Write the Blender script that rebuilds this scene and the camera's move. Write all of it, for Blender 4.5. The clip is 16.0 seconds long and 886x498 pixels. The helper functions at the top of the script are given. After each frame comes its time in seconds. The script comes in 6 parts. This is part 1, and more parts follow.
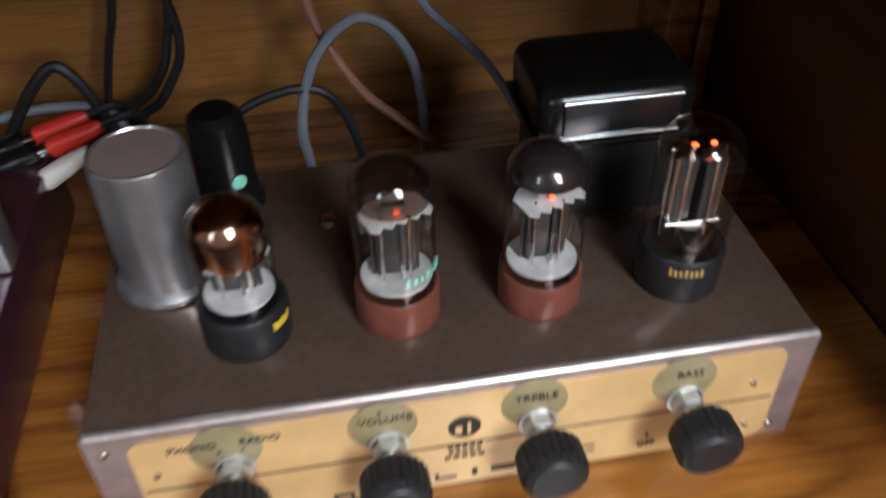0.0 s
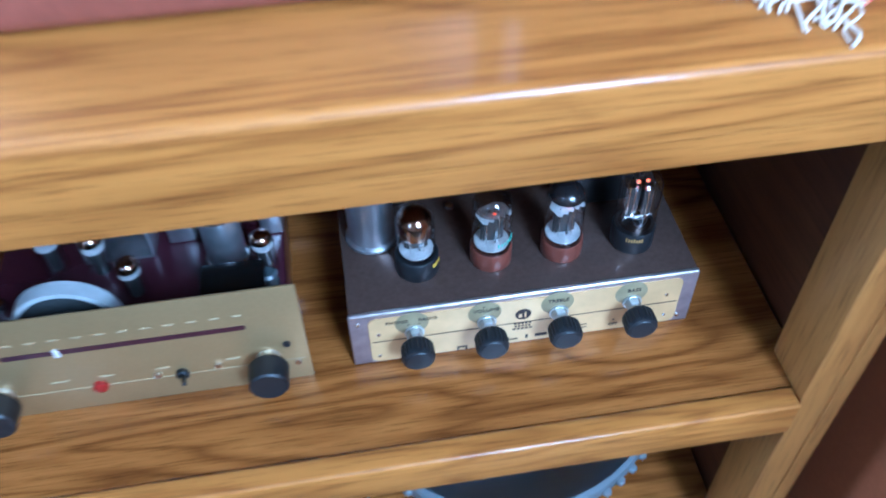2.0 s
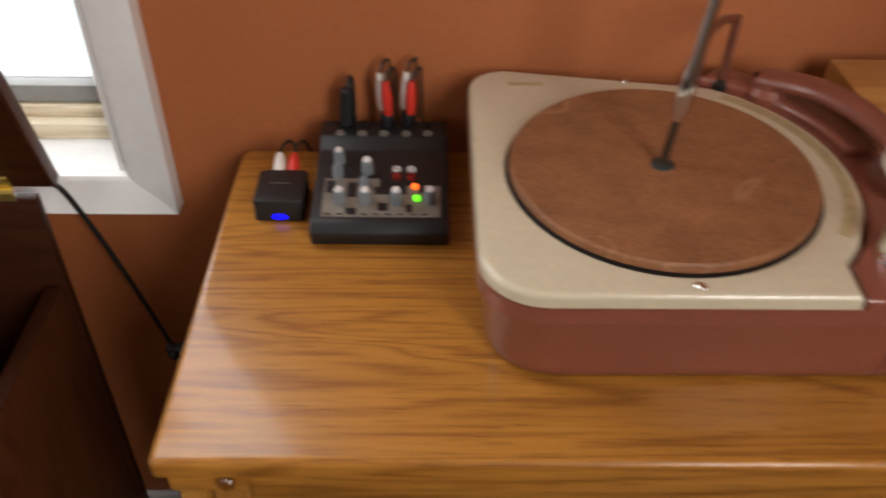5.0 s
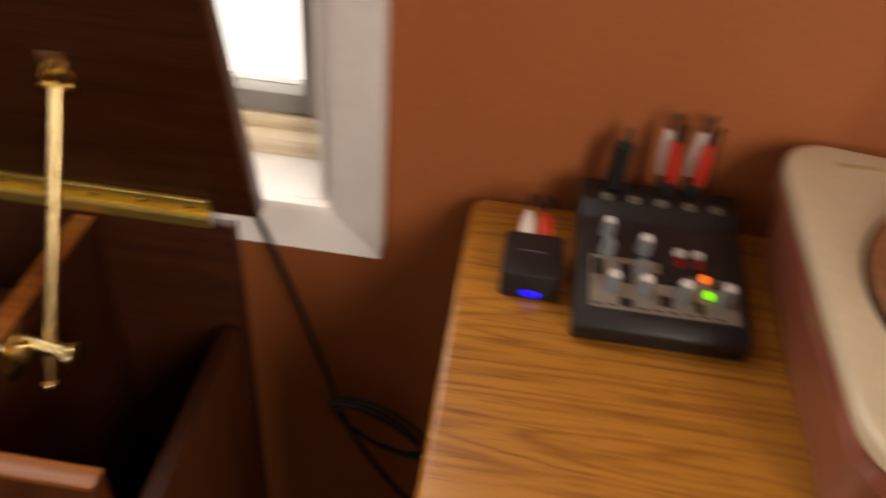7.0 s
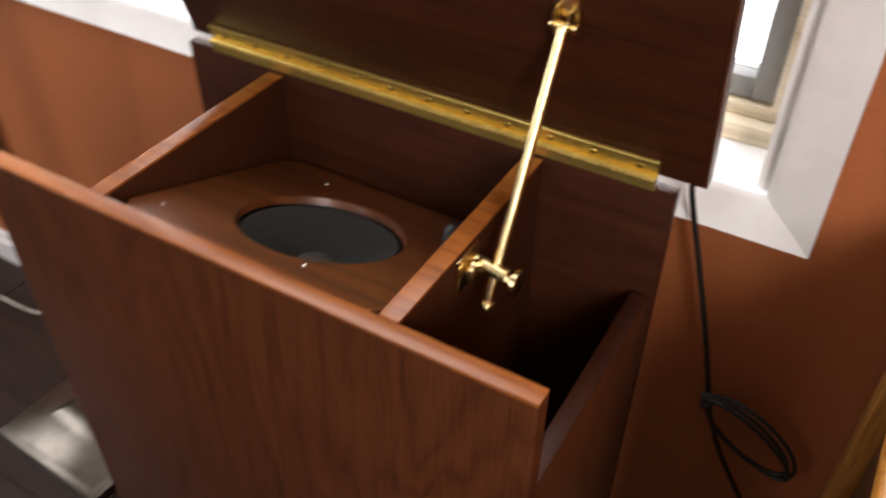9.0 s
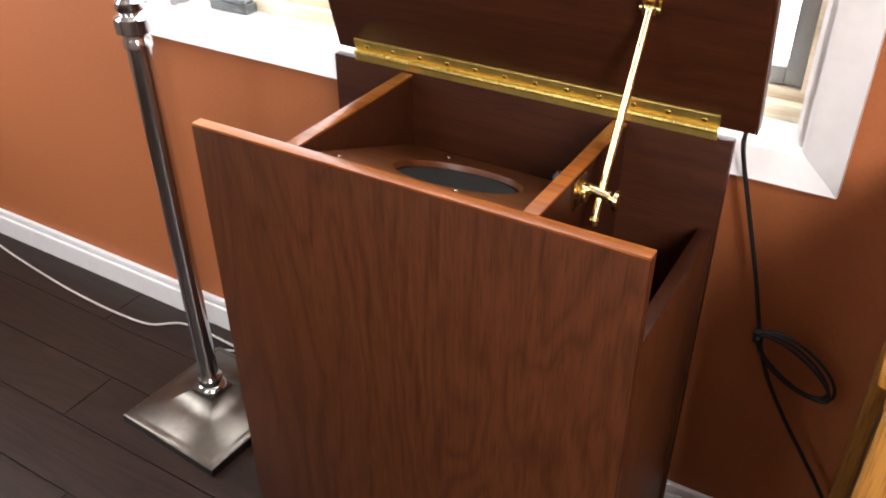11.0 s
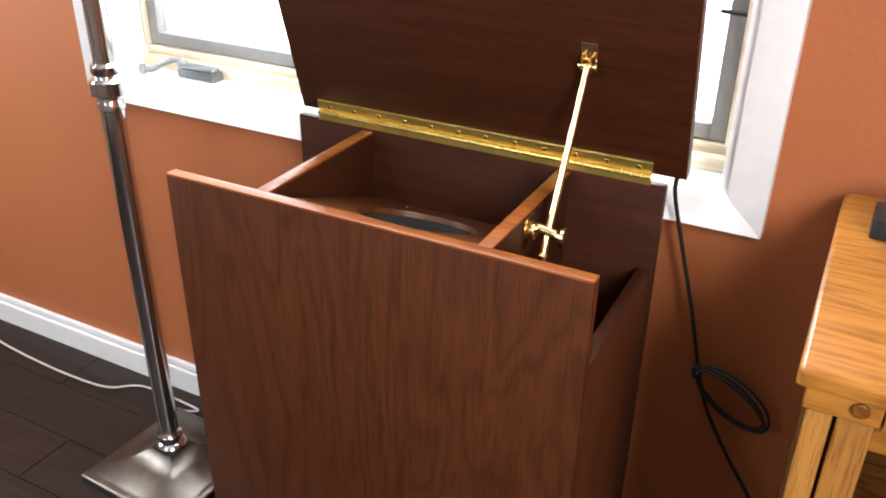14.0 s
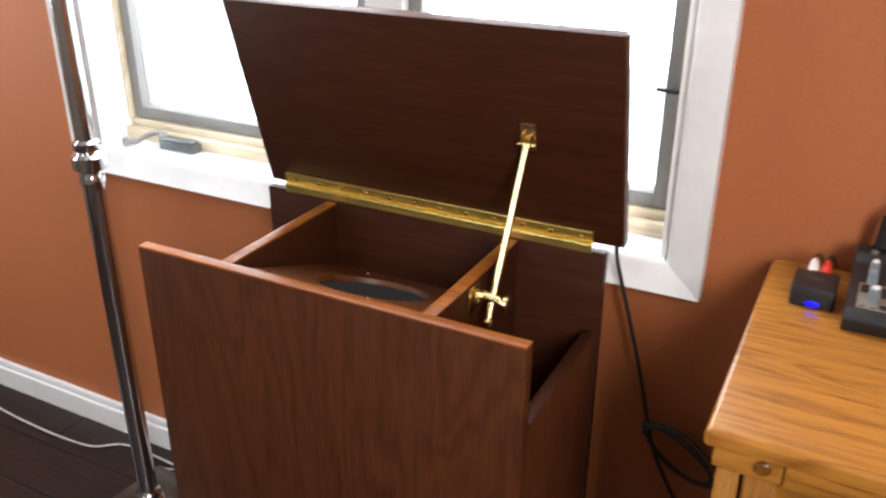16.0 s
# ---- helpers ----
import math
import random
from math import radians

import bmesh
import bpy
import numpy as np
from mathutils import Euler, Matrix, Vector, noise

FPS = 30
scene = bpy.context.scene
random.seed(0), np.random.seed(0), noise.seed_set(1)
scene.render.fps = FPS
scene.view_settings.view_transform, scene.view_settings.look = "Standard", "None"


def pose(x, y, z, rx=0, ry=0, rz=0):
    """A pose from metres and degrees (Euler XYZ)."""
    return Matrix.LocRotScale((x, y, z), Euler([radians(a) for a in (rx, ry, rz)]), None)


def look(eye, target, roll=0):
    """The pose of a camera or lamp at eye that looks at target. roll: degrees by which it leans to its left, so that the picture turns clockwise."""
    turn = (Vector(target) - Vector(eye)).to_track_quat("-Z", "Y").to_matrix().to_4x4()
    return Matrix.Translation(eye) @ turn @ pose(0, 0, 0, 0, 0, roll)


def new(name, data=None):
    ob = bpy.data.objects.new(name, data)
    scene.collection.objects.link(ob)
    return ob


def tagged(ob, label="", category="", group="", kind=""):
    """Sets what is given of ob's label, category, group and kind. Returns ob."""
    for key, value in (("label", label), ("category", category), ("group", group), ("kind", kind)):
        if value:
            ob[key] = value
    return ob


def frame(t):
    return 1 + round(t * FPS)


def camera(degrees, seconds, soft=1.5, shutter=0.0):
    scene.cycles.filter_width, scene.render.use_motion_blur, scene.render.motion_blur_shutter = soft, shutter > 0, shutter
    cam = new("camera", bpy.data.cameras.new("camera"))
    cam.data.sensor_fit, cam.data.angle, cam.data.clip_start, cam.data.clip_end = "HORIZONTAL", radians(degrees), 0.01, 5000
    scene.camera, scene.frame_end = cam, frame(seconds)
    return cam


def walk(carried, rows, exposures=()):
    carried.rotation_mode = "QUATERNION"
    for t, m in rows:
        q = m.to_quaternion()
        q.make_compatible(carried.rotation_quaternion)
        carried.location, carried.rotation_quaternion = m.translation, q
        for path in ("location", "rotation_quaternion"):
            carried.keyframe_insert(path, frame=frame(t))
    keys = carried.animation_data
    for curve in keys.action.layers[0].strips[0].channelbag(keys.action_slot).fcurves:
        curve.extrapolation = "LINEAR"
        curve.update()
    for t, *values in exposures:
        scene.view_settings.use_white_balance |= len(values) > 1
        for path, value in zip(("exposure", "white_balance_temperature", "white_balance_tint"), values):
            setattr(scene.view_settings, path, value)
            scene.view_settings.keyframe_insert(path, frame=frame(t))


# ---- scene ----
cam = camera(55.0, 16.0, soft=1.9, shutter=0.9)
PATH = [
    (0, (0.5456, -0.5084, 0.7280), (0.7311, 0.6125, -0.2514), -1.06),
    (0.5, (0.5231, -0.5518, 0.7621), (0.7337, 0.5265, -0.2591), -0.14),
    (1, (0.5087, -0.5974, 0.8253), (0.6896, 0.4418, -0.2411), -0.79),
    (1.5, (0.4885, -0.6424, 0.8956), (0.6430, 0.3670, -0.2031), -1.11),
    (2, (0.4726, -0.6984, 0.9848), (0.6084, 0.2970, -0.1291), -1.63),
    (2.5, (0.4470, -0.7497, 1.0762), (0.5747, 0.2210, -0.0602), -1.71),
    (3, (0.4264, -0.7874, 1.1660), (0.5503, 0.2112, 0.0536), -1.42),
    (3.5, (0.3986, -0.8215, 1.2377), (0.5179, 0.2269, 0.1716), 0.03),
    (4, (0.3633, -0.8350, 1.2759), (0.4385, 0.2680, 0.2622), 0.56),
    (4.5, (0.2838, -0.8117, 1.2763), (0.3118, 0.3239, 0.2967), 0.33),
    (6.8, (0.0196, -0.6409, 1.2089), (0.0243, 0.5143, 0.2520), 5.77),
    (7, (0.0261, -0.6235, 1.2092), (-0.0730, 0.5200, 0.2435), 4.81),
    (7.5, (0.0280, -0.6112, 1.2071), (-0.2601, 0.4911, 0.2313), 4.09),
    (8, (-0.0342, -0.6178, 1.1944), (-0.3942, 0.4495, 0.2037), 2.46),
    (8.5, (-0.0899, -0.6452, 1.1865), (-0.5292, 0.3955, 0.1997), 0.30),
    (9, (-0.0767, -0.6805, 1.1768), (-0.6527, 0.3040, 0.2027), 0.30),
    (9.5, (-0.0379, -0.7190, 1.1706), (-0.7033, 0.2271, 0.2156), -0.67),
    (10, (-0.0400, -0.8078, 1.1728), (-0.7037, 0.1772, 0.2566), -1.85),
    (10.2, (-0.0452, -0.8535, 1.1768), (-0.6891, 0.1622, 0.2804), -1.90),
    (12.3, (-0.0120, -1.0137, 1.1706), (-0.6630, 0.0876, 0.3874), 0.41),
    (12.5, (-0.0098, -1.0185, 1.1711), (-0.6503, 0.0902, 0.3896), 0.39),
    (13, (-0.0009, -1.0301, 1.1683), (-0.6248, 0.1047, 0.4114), 0.57),
    (13.5, (-0.0040, -1.0465, 1.1698), (-0.6116, 0.1178, 0.4451), 0.91),
    (14, (-0.0024, -1.0508, 1.1666), (-0.6091, 0.1254, 0.4606), 0.80),
    (14.5, (0.0037, -1.0551, 1.1722), (-0.6026, 0.1232, 0.4693), 0.46),
    (15, (0.0141, -1.0548, 1.1776), (-0.6001, 0.1254, 0.4848), 0.30),
    (15.5, (0.0324, -1.0591, 1.2029), (-0.5946, 0.1319, 0.5409), 0.32),
    (16, (0.0748, -1.0659, 1.2160), (-0.5541, 0.1427, 0.5886), 0.17),
]
EXPOSURES = [
    (0.0, 0.66, 5600, 6), (0.5, 0.86, 4900, 5), (1.0, 0.98, 4200, 1), (1.5, 1.00, 3650, 0), (2.5, 0.96, 3750, -2), (3.0, 0.22, 4900, 7), (3.5, -0.10, 5400, 10), (4.0, -0.24, 5450, 7),
    (4.7, -0.60, 6200, 9), (7.0, -0.80, 8300, 20), (7.6, -0.24, 7200, 17), (8.0, -0.10, 6600, 13), (9.0, -0.12, 6700, 15), (10.2, 0.22, 6600, 15), (12.3, 0.54, 6350, 13), (14.0, 0.53, 6200, 12), (15.5, 0.39, 6200, 12), (16.0, 0.08, 6300, 11),
]
walk(cam, [(t, look(eye, target, roll)) for t, eye, target, roll in PATH], EXPOSURES)

# ---------- light ----------
FLOOR, TOP, SHELF = 0.045, 0.76, 0.44
XL, XR, XE, YB, ZC = -2.3, 0.886, 1.9, -2.2, 2.6
world = bpy.data.worlds.new("sky")
scene.world = world
world.use_nodes = True
wn, wl = world.node_tree.nodes, world.node_tree.links
sky = wn.new("ShaderNodeTexSky")
sky.sky_type, sky.sun_disc, sky.sun_elevation, sky.sun_rotation = "NISHITA", False, radians(40), radians(200)
wl.new(sky.outputs[0], wn["Background"].inputs[0])
wn["Background"].inputs[1].default_value = 0.12


def area(name, m, sx, sy, power, colour):
    d = bpy.data.lights.new(name, "AREA")
    d.shape, d.size, d.size_y, d.energy, d.color = "RECTANGLE", sx, sy, power, colour
    ob = new(name, d)
    ob.matrix_world = m
    return ob


area("window_daylight", look((-0.65, 0.16, 1.34), (-0.75, -1.0, 0.6)), 1.0, 1.1, 32, (0.93, 0.97, 1.0))
area("rear_window_daylight", look((1.21, -2.17, 1.86), (0.30, -0.2, 0.45)), 0.56, 1.26, 56, (1.0, 0.97, 0.93))
# Unseen opening, added for the lamp pole's stripe and as front fill.
area("rear_fill_light", look((-1.075, -2.18, 1.72), (-0.9, 0.0, 0.7)), 0.42, 1.10, 6, (0.95, 0.98, 1.0))
# Added from an unseen side to brighten the left wall and floor lamp.
area("side_fill_light", look((XL + 0.03, -0.60, 1.35), (-1.2, 0.0, 0.75)), 0.45, 1.2, 20, (0.93, 0.97, 1.0))

# ---------- material helpers ----------


def material(name, colour, rough=0.5, metal=0.0, coat=0.0):
    m = bpy.data.materials.new(name)
    m.use_nodes = True
    b = m.node_tree.nodes["Principled BSDF"]
    b.inputs["Base Color"].default_value = (*colour, 1)
    b.inputs["Roughness"].default_value = rough
    b.inputs["Metallic"].default_value = metal
    b.inputs["Coat Weight"].default_value = coat
    b.inputs["Coat Roughness"].default_value = 0.12
    return m, m.node_tree.nodes, m.node_tree.links, b


def ramp(nodes, stops):
    r = nodes.new("ShaderNodeValToRGB")
    while len(r.color_ramp.elements) < len(stops):
        r.color_ramp.elements.new(0.5)
    for e, (p, c) in zip(r.color_ramp.elements, stops):
        e.position, e.color = p, (*c, 1)
    return r


def coords(nodes, links, scale, rot=(0, 0, 0), random_shift=False):
    tc, mp = nodes.new("ShaderNodeTexCoord"), nodes.new("ShaderNodeMapping")
    mp.inputs["Scale"].default_value = scale
    mp.inputs["Rotation"].default_value = [radians(a) for a in rot]
    links.new(tc.outputs["Object"], mp.inputs["Vector"])
    if random_shift:
        oi, mul = nodes.new("ShaderNodeObjectInfo"), nodes.new("ShaderNodeMath")
        mul.operation = "MULTIPLY"
        mul.inputs[1].default_value = 37.0
        links.new(oi.outputs["Random"], mul.inputs[0])
        links.new(mul.outputs[0], mp.inputs["Location"])
    return mp.outputs[0]


def noise_node(nodes, links, vec, scale, detail=4, rough=0.6, dist=0.0):
    n = nodes.new("ShaderNodeTexNoise")
    n.inputs["Scale"].default_value, n.inputs["Detail"].default_value = scale, detail
    n.inputs["Roughness"].default_value, n.inputs["Distortion"].default_value = rough, dist
    links.new(vec, n.inputs["Vector"])
    return n.outputs["Fac"]


def mixcol(nodes, links, mode, fac, a, b):
    n = nodes.new("ShaderNodeMix")
    n.data_type, n.blend_type = "RGBA", mode
    for value, socket in ((fac, n.inputs[0]), (a, n.inputs[6]), (b, n.inputs[7])):
        if isinstance(value, (int, float)):
            socket.default_value = value
        elif isinstance(value, tuple):
            socket.default_value = (*value, 1)
        else:
            links.new(value, socket)
    return n.outputs[2]


def bump(nodes, links, b, height, strength, distance=0.001):
    n = nodes.new("ShaderNodeBump")
    n.inputs["Strength"].default_value, n.inputs["Distance"].default_value = strength, distance
    links.new(height, n.inputs["Height"])
    links.new(n.outputs[0], b.inputs["Normal"])


def speckled(name, colour, rough=0.5, metal=0.0, amount=0.25, scale=60.0, relief=0.08, coat=0.0, stain=4.0):
    """Paint, plastic or metal with fine mottling, broad stains and a little relief."""
    m, nodes, links, b = material(name, colour, rough, metal, coat)
    v = coords(nodes, links, (1, 1, 1))
    fine, broad = noise_node(nodes, links, v, scale, 5), noise_node(nodes, links, v, stain, 3)
    lo, hi = tuple(c * (1 - amount) for c in colour), tuple(min(1, c * (1 + amount * 0.6)) for c in colour)
    r1, r2 = ramp(nodes, [(0.3, lo), (0.7, hi)]), ramp(nodes, [(0.3, (1 - amount,) * 3), (0.65, (1, 1, 1))])
    links.new(fine, r1.inputs[0])
    links.new(broad, r2.inputs[0])
    links.new(mixcol(nodes, links, "MULTIPLY", 0.8, r1.outputs[0], r2.outputs[0]), b.inputs["Base Color"])
    rr = nodes.new("ShaderNodeMapRange")
    rr.inputs[3].default_value, rr.inputs[4].default_value = max(0.03, rough - 0.08), min(1, rough + 0.1)
    links.new(broad, rr.inputs[0])
    links.new(rr.outputs[0], b.inputs["Roughness"])
    if relief:
        bump(nodes, links, b, fine, relief, 0.0006)
    return m


def wood(name, dark, mid, light, along="X", figure=5.0, rough=0.35, coat=0.3, pores=0.5, shift=False, warp=4.0, stretch=0.09, rings=0.75, ring_width=0.11, pore_scale=900, shine=0.5):
    """Sawn timber: cathedral figure, stretched grain streaks and fine dark pores along one axis."""
    m, nodes, links, b = material(name, mid, rough, 0, coat)
    b.inputs["Specular IOR Level"].default_value = shine
    s = {"X": (stretch, 1, 1), "Y": (1, stretch, 1), "Z": (1, 1, stretch)}[along]
    p = {"X": (0.03, 1, 1), "Y": (1, 0.03, 1), "Z": (1, 1, 0.03)}[along]
    v, vp = coords(nodes, links, s, (0, 0, 0), shift), coords(nodes, links, p, (0, 0, 0), shift)
    warp_n = noise_node(nodes, links, v, figure, 3, 0.55, 0.6)
    mul, fr = nodes.new("ShaderNodeMath"), nodes.new("ShaderNodeMath")
    mul.operation, fr.operation = "MULTIPLY", "PINGPONG"
    mul.inputs[1].default_value, fr.inputs[1].default_value = warp * 3.0, 0.5
    links.new(warp_n, mul.inputs[0])
    links.new(mul.outputs[0], fr.inputs[0])
    streak = noise_node(nodes, links, vp, 210, 6, 0.7)
    grain = nodes.new("ShaderNodeMath")
    grain.operation, grain.inputs[1].default_value = "MULTIPLY_ADD", 0.45
    links.new(fr.outputs[0], grain.inputs[0])
    links.new(streak, grain.inputs[2])
    base = ramp(nodes, [(0.28, dark), (0.60, mid), (0.96, light)])
    links.new(grain.outputs[0], base.inputs[0])
    ring = ramp(nodes, [(0.0, tuple((d + 0.15 * m_) / (1.15 * m_) for d, m_ in zip(dark, mid))), (ring_width, (0.86, 0.84, 0.82)), (ring_width * 2.2, (1, 1, 1))])
    links.new(fr.outputs[0], ring.inputs[0])
    figured = mixcol(nodes, links, "MULTIPLY", rings, base.outputs[0], ring.outputs[0])
    pore = noise_node(nodes, links, vp, pore_scale, 2, 0.6)
    pr = ramp(nodes, [(0.36, tuple(c * 0.45 for c in dark)), (0.46, (1, 1, 1))])
    links.new(pore, pr.inputs[0])
    col = mixcol(nodes, links, "MULTIPLY", pores, figured, pr.outputs[0])
    broad = noise_node(nodes, links, coords(nodes, links, (1, 1, 1)), 3.5, 2)
    br = ramp(nodes, [(0.3, (0.78, 0.76, 0.72)), (0.7, (1, 1, 1))])
    links.new(broad, br.inputs[0])
    links.new(mixcol(nodes, links, "MULTIPLY", 0.7, col, br.outputs[0]), b.inputs["Base Color"])
    bump(nodes, links, b, pore, 0.12, 0.0004)
    return m


def glow(name, colour, power):
    m, nodes, links, b = material(name, colour, 0.4)
    b.inputs["Emission Color"].default_value = (*colour, 1)
    b.inputs["Emission Strength"].default_value = power
    return m


def thin_glass(name, tint=(1, 1, 1), gloss=0.5, face=0.05):
    """A thin blown wall of glass: clear straight through, with a sheen that grows at grazing angles."""
    m, nodes, links, b = material(name, tint, 0.03)
    clear, shine, mix = nodes.new("ShaderNodeBsdfTransparent"), nodes.new("ShaderNodeBsdfGlossy"), nodes.new("ShaderNodeMixShader")
    lw, power, scale = nodes.new("ShaderNodeLayerWeight"), nodes.new("ShaderNodeMath"), nodes.new("ShaderNodeMath")
    lw.inputs["Blend"].default_value = 0.5
    power.operation, scale.operation = "POWER", "MULTIPLY_ADD"
    power.inputs[1].default_value, scale.inputs[1].default_value, scale.inputs[2].default_value = 3.0, gloss, face
    clear.inputs[0].default_value = (*tint, 1)
    shine.inputs["Roughness"].default_value = 0.04
    links.new(lw.outputs["Facing"], power.inputs[0])
    links.new(power.outputs[0], scale.inputs[0])
    links.new(scale.outputs[0], mix.inputs[0])
    links.new(clear.outputs[0], mix.inputs[1])
    links.new(shine.outputs[0], mix.inputs[2])
    links.new(mix.outputs[0], nodes["Material Output"].inputs["Surface"])
    return m


def glassy(name, tint=(1, 1, 1), rough=0.02):
    m, nodes, links, b = material(name, tint, rough)
    b.inputs["Transmission Weight"].default_value = 1.0
    b.inputs["IOR"].default_value = 1.45
    return m


# ---------- materials ----------
OAK_TOP = wood("oak_top", (0.31, 0.118, 0.018), (0.435, 0.180, 0.028), (0.49, 0.213, 0.036), "X", 9, 0.40, 0.35, 0.38, False, 6.0, 0.09, 0.95, 0.11, 700, 0.3)
# Darker than the top oak: some of the under-table shade is in this colour.
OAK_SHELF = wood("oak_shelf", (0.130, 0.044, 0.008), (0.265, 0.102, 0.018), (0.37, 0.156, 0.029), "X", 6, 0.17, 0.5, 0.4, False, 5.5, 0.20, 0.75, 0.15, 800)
OAK_LEG = wood("oak_leg", (0.34, 0.142, 0.027), (0.42, 0.187, 0.036), (0.47, 0.225, 0.048), "Z", 7, 0.38, 0.2, 0.5, False, 3.6, 0.09, 0.7, 0.07, 700)
# Table oak darkened: the shade on the inner sides is put into it.
OAK_SIDE_SHADED = wood("oak_side_shaded", (0.055, 0.019, 0.006), (0.085, 0.029, 0.009), (0.115, 0.040, 0.012), "Y", 6, 0.45, 0.05, 0.5)
OAK_BACK = wood("oak_back", (0.20, 0.080, 0.016), (0.31, 0.135, 0.030), (0.38, 0.175, 0.042), "X", 4, 0.5, 0.1, 0.3)
CHERRY = wood("cherry_panel", (0.058, 0.0168, 0.0060), (0.089, 0.0262, 0.0090), (0.117, 0.0362, 0.0122), "Z", 6, 0.38, 0.05, 0.42, False, 5.0, 0.19, 0.38, 0.09, 800, 0.34)
# Cut below the front's cherry so the cabinet's inner shade is in the colour.
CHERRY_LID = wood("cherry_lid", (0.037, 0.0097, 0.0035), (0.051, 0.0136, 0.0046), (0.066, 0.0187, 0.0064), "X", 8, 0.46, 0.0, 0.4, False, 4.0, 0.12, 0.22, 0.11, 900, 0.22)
CHERRY_EDGE = wood("cherry_edge", (0.24, 0.066, 0.011), (0.36, 0.112, 0.020), (0.42, 0.146, 0.030), "X", 8, 0.36, 0.06, 0.4, False, 4.0, 0.09, 0.75, 0.11, 900, 0.4)
PLANK = wood("floor_plank_wood", (0.011, 0.0058, 0.0040), (0.021, 0.0108, 0.0070), (0.033, 0.0178, 0.0116), "X", 7, 0.45, 0.03, 0.5, True, 4.0, 0.09, 0.4, 0.11, 900, 0.22)
# Paint of the unseen walls, chosen neutral to cut the red bounce light.
WALL_PLAIN = speckled("plain_wall_paint", (0.25, 0.205, 0.165), 0.60, 0, 0.08, 160, 0.10, 0, 2.5)
WALL = speckled("rust_wall_paint", (0.40, 0.123, 0.038), 0.60, 0, 0.08, 160, 0.10, 0, 2.5)
WHITE = speckled("white_trim_paint", (0.80, 0.79, 0.77), 0.38, 0, 0.05, 40, 0.04, 0.1)
CREAMWOOD = wood("window_pine", (0.66, 0.54, 0.36), (0.78, 0.68, 0.50), (0.82, 0.75, 0.60), "X", 5, 0.4, 0.2, 0.2)
SASH = speckled("grey_sash_vinyl", (0.27, 0.27, 0.26), 0.45, 0, 0.08, 80, 0.03)
CEIL = speckled("ceiling_white", (0.78, 0.77, 0.74), 0.85, 0, 0.05, 90, 0.1)
BRASS = speckled("polished_brass", (0.90, 0.73, 0.38), 0.20, 1.0, 0.12, 90, 0.03)
BRASS_HINGE = speckled("brass_hinge", (1.0, 0.72, 0.20), 0.30, 0.9, 0.14, 120, 0.04)
BRASS_SCREW = speckled("dark_brass_screw", (0.40, 0.27, 0.07), 0.4, 1.0, 0.2, 200, 0.04)
LAMPSTEEL = speckled("lamp_steel", (0.74, 0.76, 0.78), 0.13, 1.0, 0.06, 150, 0.02)
STEEL = speckled("brushed_steel", (0.82, 0.80, 0.77), 0.24, 1.0, 0.10, 120, 0.03)
PEWTER = speckled("pewter_base", (0.145, 0.128, 0.106), 0.33, 1.0, 0.25, 30, 0.05)
CHROME = speckled("chrome", (0.75, 0.75, 0.74), 0.08, 1.0, 0.05, 60, 0)
ALU = speckled("dull_aluminium", (0.58, 0.57, 0.58), 0.32, 0.9, 0.24, 45, 0.05, 0, 25)
BLACK = speckled("black_plastic", (0.010, 0.010, 0.011), 0.46, 0, 0.3, 90, 0.05)
BLACKGLOSS = speckled("black_enamel", (0.006, 0.006, 0.006), 0.26, 0, 0.2, 60, 0.02, 0.08)
CONE = speckled("paper_cone", (0.028, 0.030, 0.030), 0.75, 0, 0.3, 200, 0.15)
CORD = speckled("black_cord_rubber", (0.012, 0.012, 0.012), 0.5, 0, 0.2, 90, 0.05)
GREYCORD = speckled("grey_cord", (0.20, 0.21, 0.24), 0.5, 0, 0.15, 90, 0.05)
PINKCORD = speckled("brown_cord", (0.30, 0.14, 0.09), 0.5, 0, 0.15, 90, 0.05)
WHITECORD = speckled("white_cord", (0.55, 0.52, 0.47), 0.5, 0, 0.15, 90, 0.05)
BROWNMETAL = speckled("brown_hammered_steel", (0.125, 0.080, 0.060), 0.20, 0.5, 0.18, 260, 0.08, 0.25, 18)
GREYEDGE = speckled("bare_zinc_edge", (0.48, 0.39, 0.38), 0.34, 0.7, 0.2, 90, 0.05)
GOLDPLATE = speckled("gold_face_plate", (0.66, 0.44, 0.19), 0.40, 0.25, 0.14, 35, 0.03, 0.1, 20)
TARNISH = speckled("tarnished_plate", (0.33, 0.27, 0.14), 0.45, 0.25, 0.2, 60, 0.03)
TUNERPLATE = speckled("champagne_panel", (0.40, 0.275, 0.115), 0.38, 0.6, 0.06, 400, 0.05, 0.1, 12)
MAROON = speckled("maroon_enamel", (0.042, 0.010, 0.018), 0.28, 0, 0.2, 60, 0.03, 0.3)
INK = speckled("dark_ink", (0.03, 0.02, 0.018), 0.6, 0, 0.2, 90, 0)
BAKELITE = speckled("brown_bakelite", (0.145, 0.044, 0.026), 0.34, 0, 0.28, 60, 0.05, 0.2)
GLASS = glassy("clear_glass")
BULB = thin_glass("bulb_glass", (0.97, 0.96, 0.95), 0.85)
SMOKED = thin_glass("smoky_bulb_glass", (0.93, 0.92, 0.90), 0.8)
SMOKEDOME = thin_glass("brown_getter_haze", (0.42, 0.36, 0.33), 0.7, 0.08)
MICASHEET = thin_glass("clear_mica", (0.86, 0.84, 0.80), 0.7, 0.16)
DRUM = speckled("silver_dial_drum", (0.62, 0.64, 0.64), 0.30, 0.35, 0.12, 90, 0.03)
PRESSED = glassy("pressed_glass", (0.30, 0.33, 0.35), 0.30)
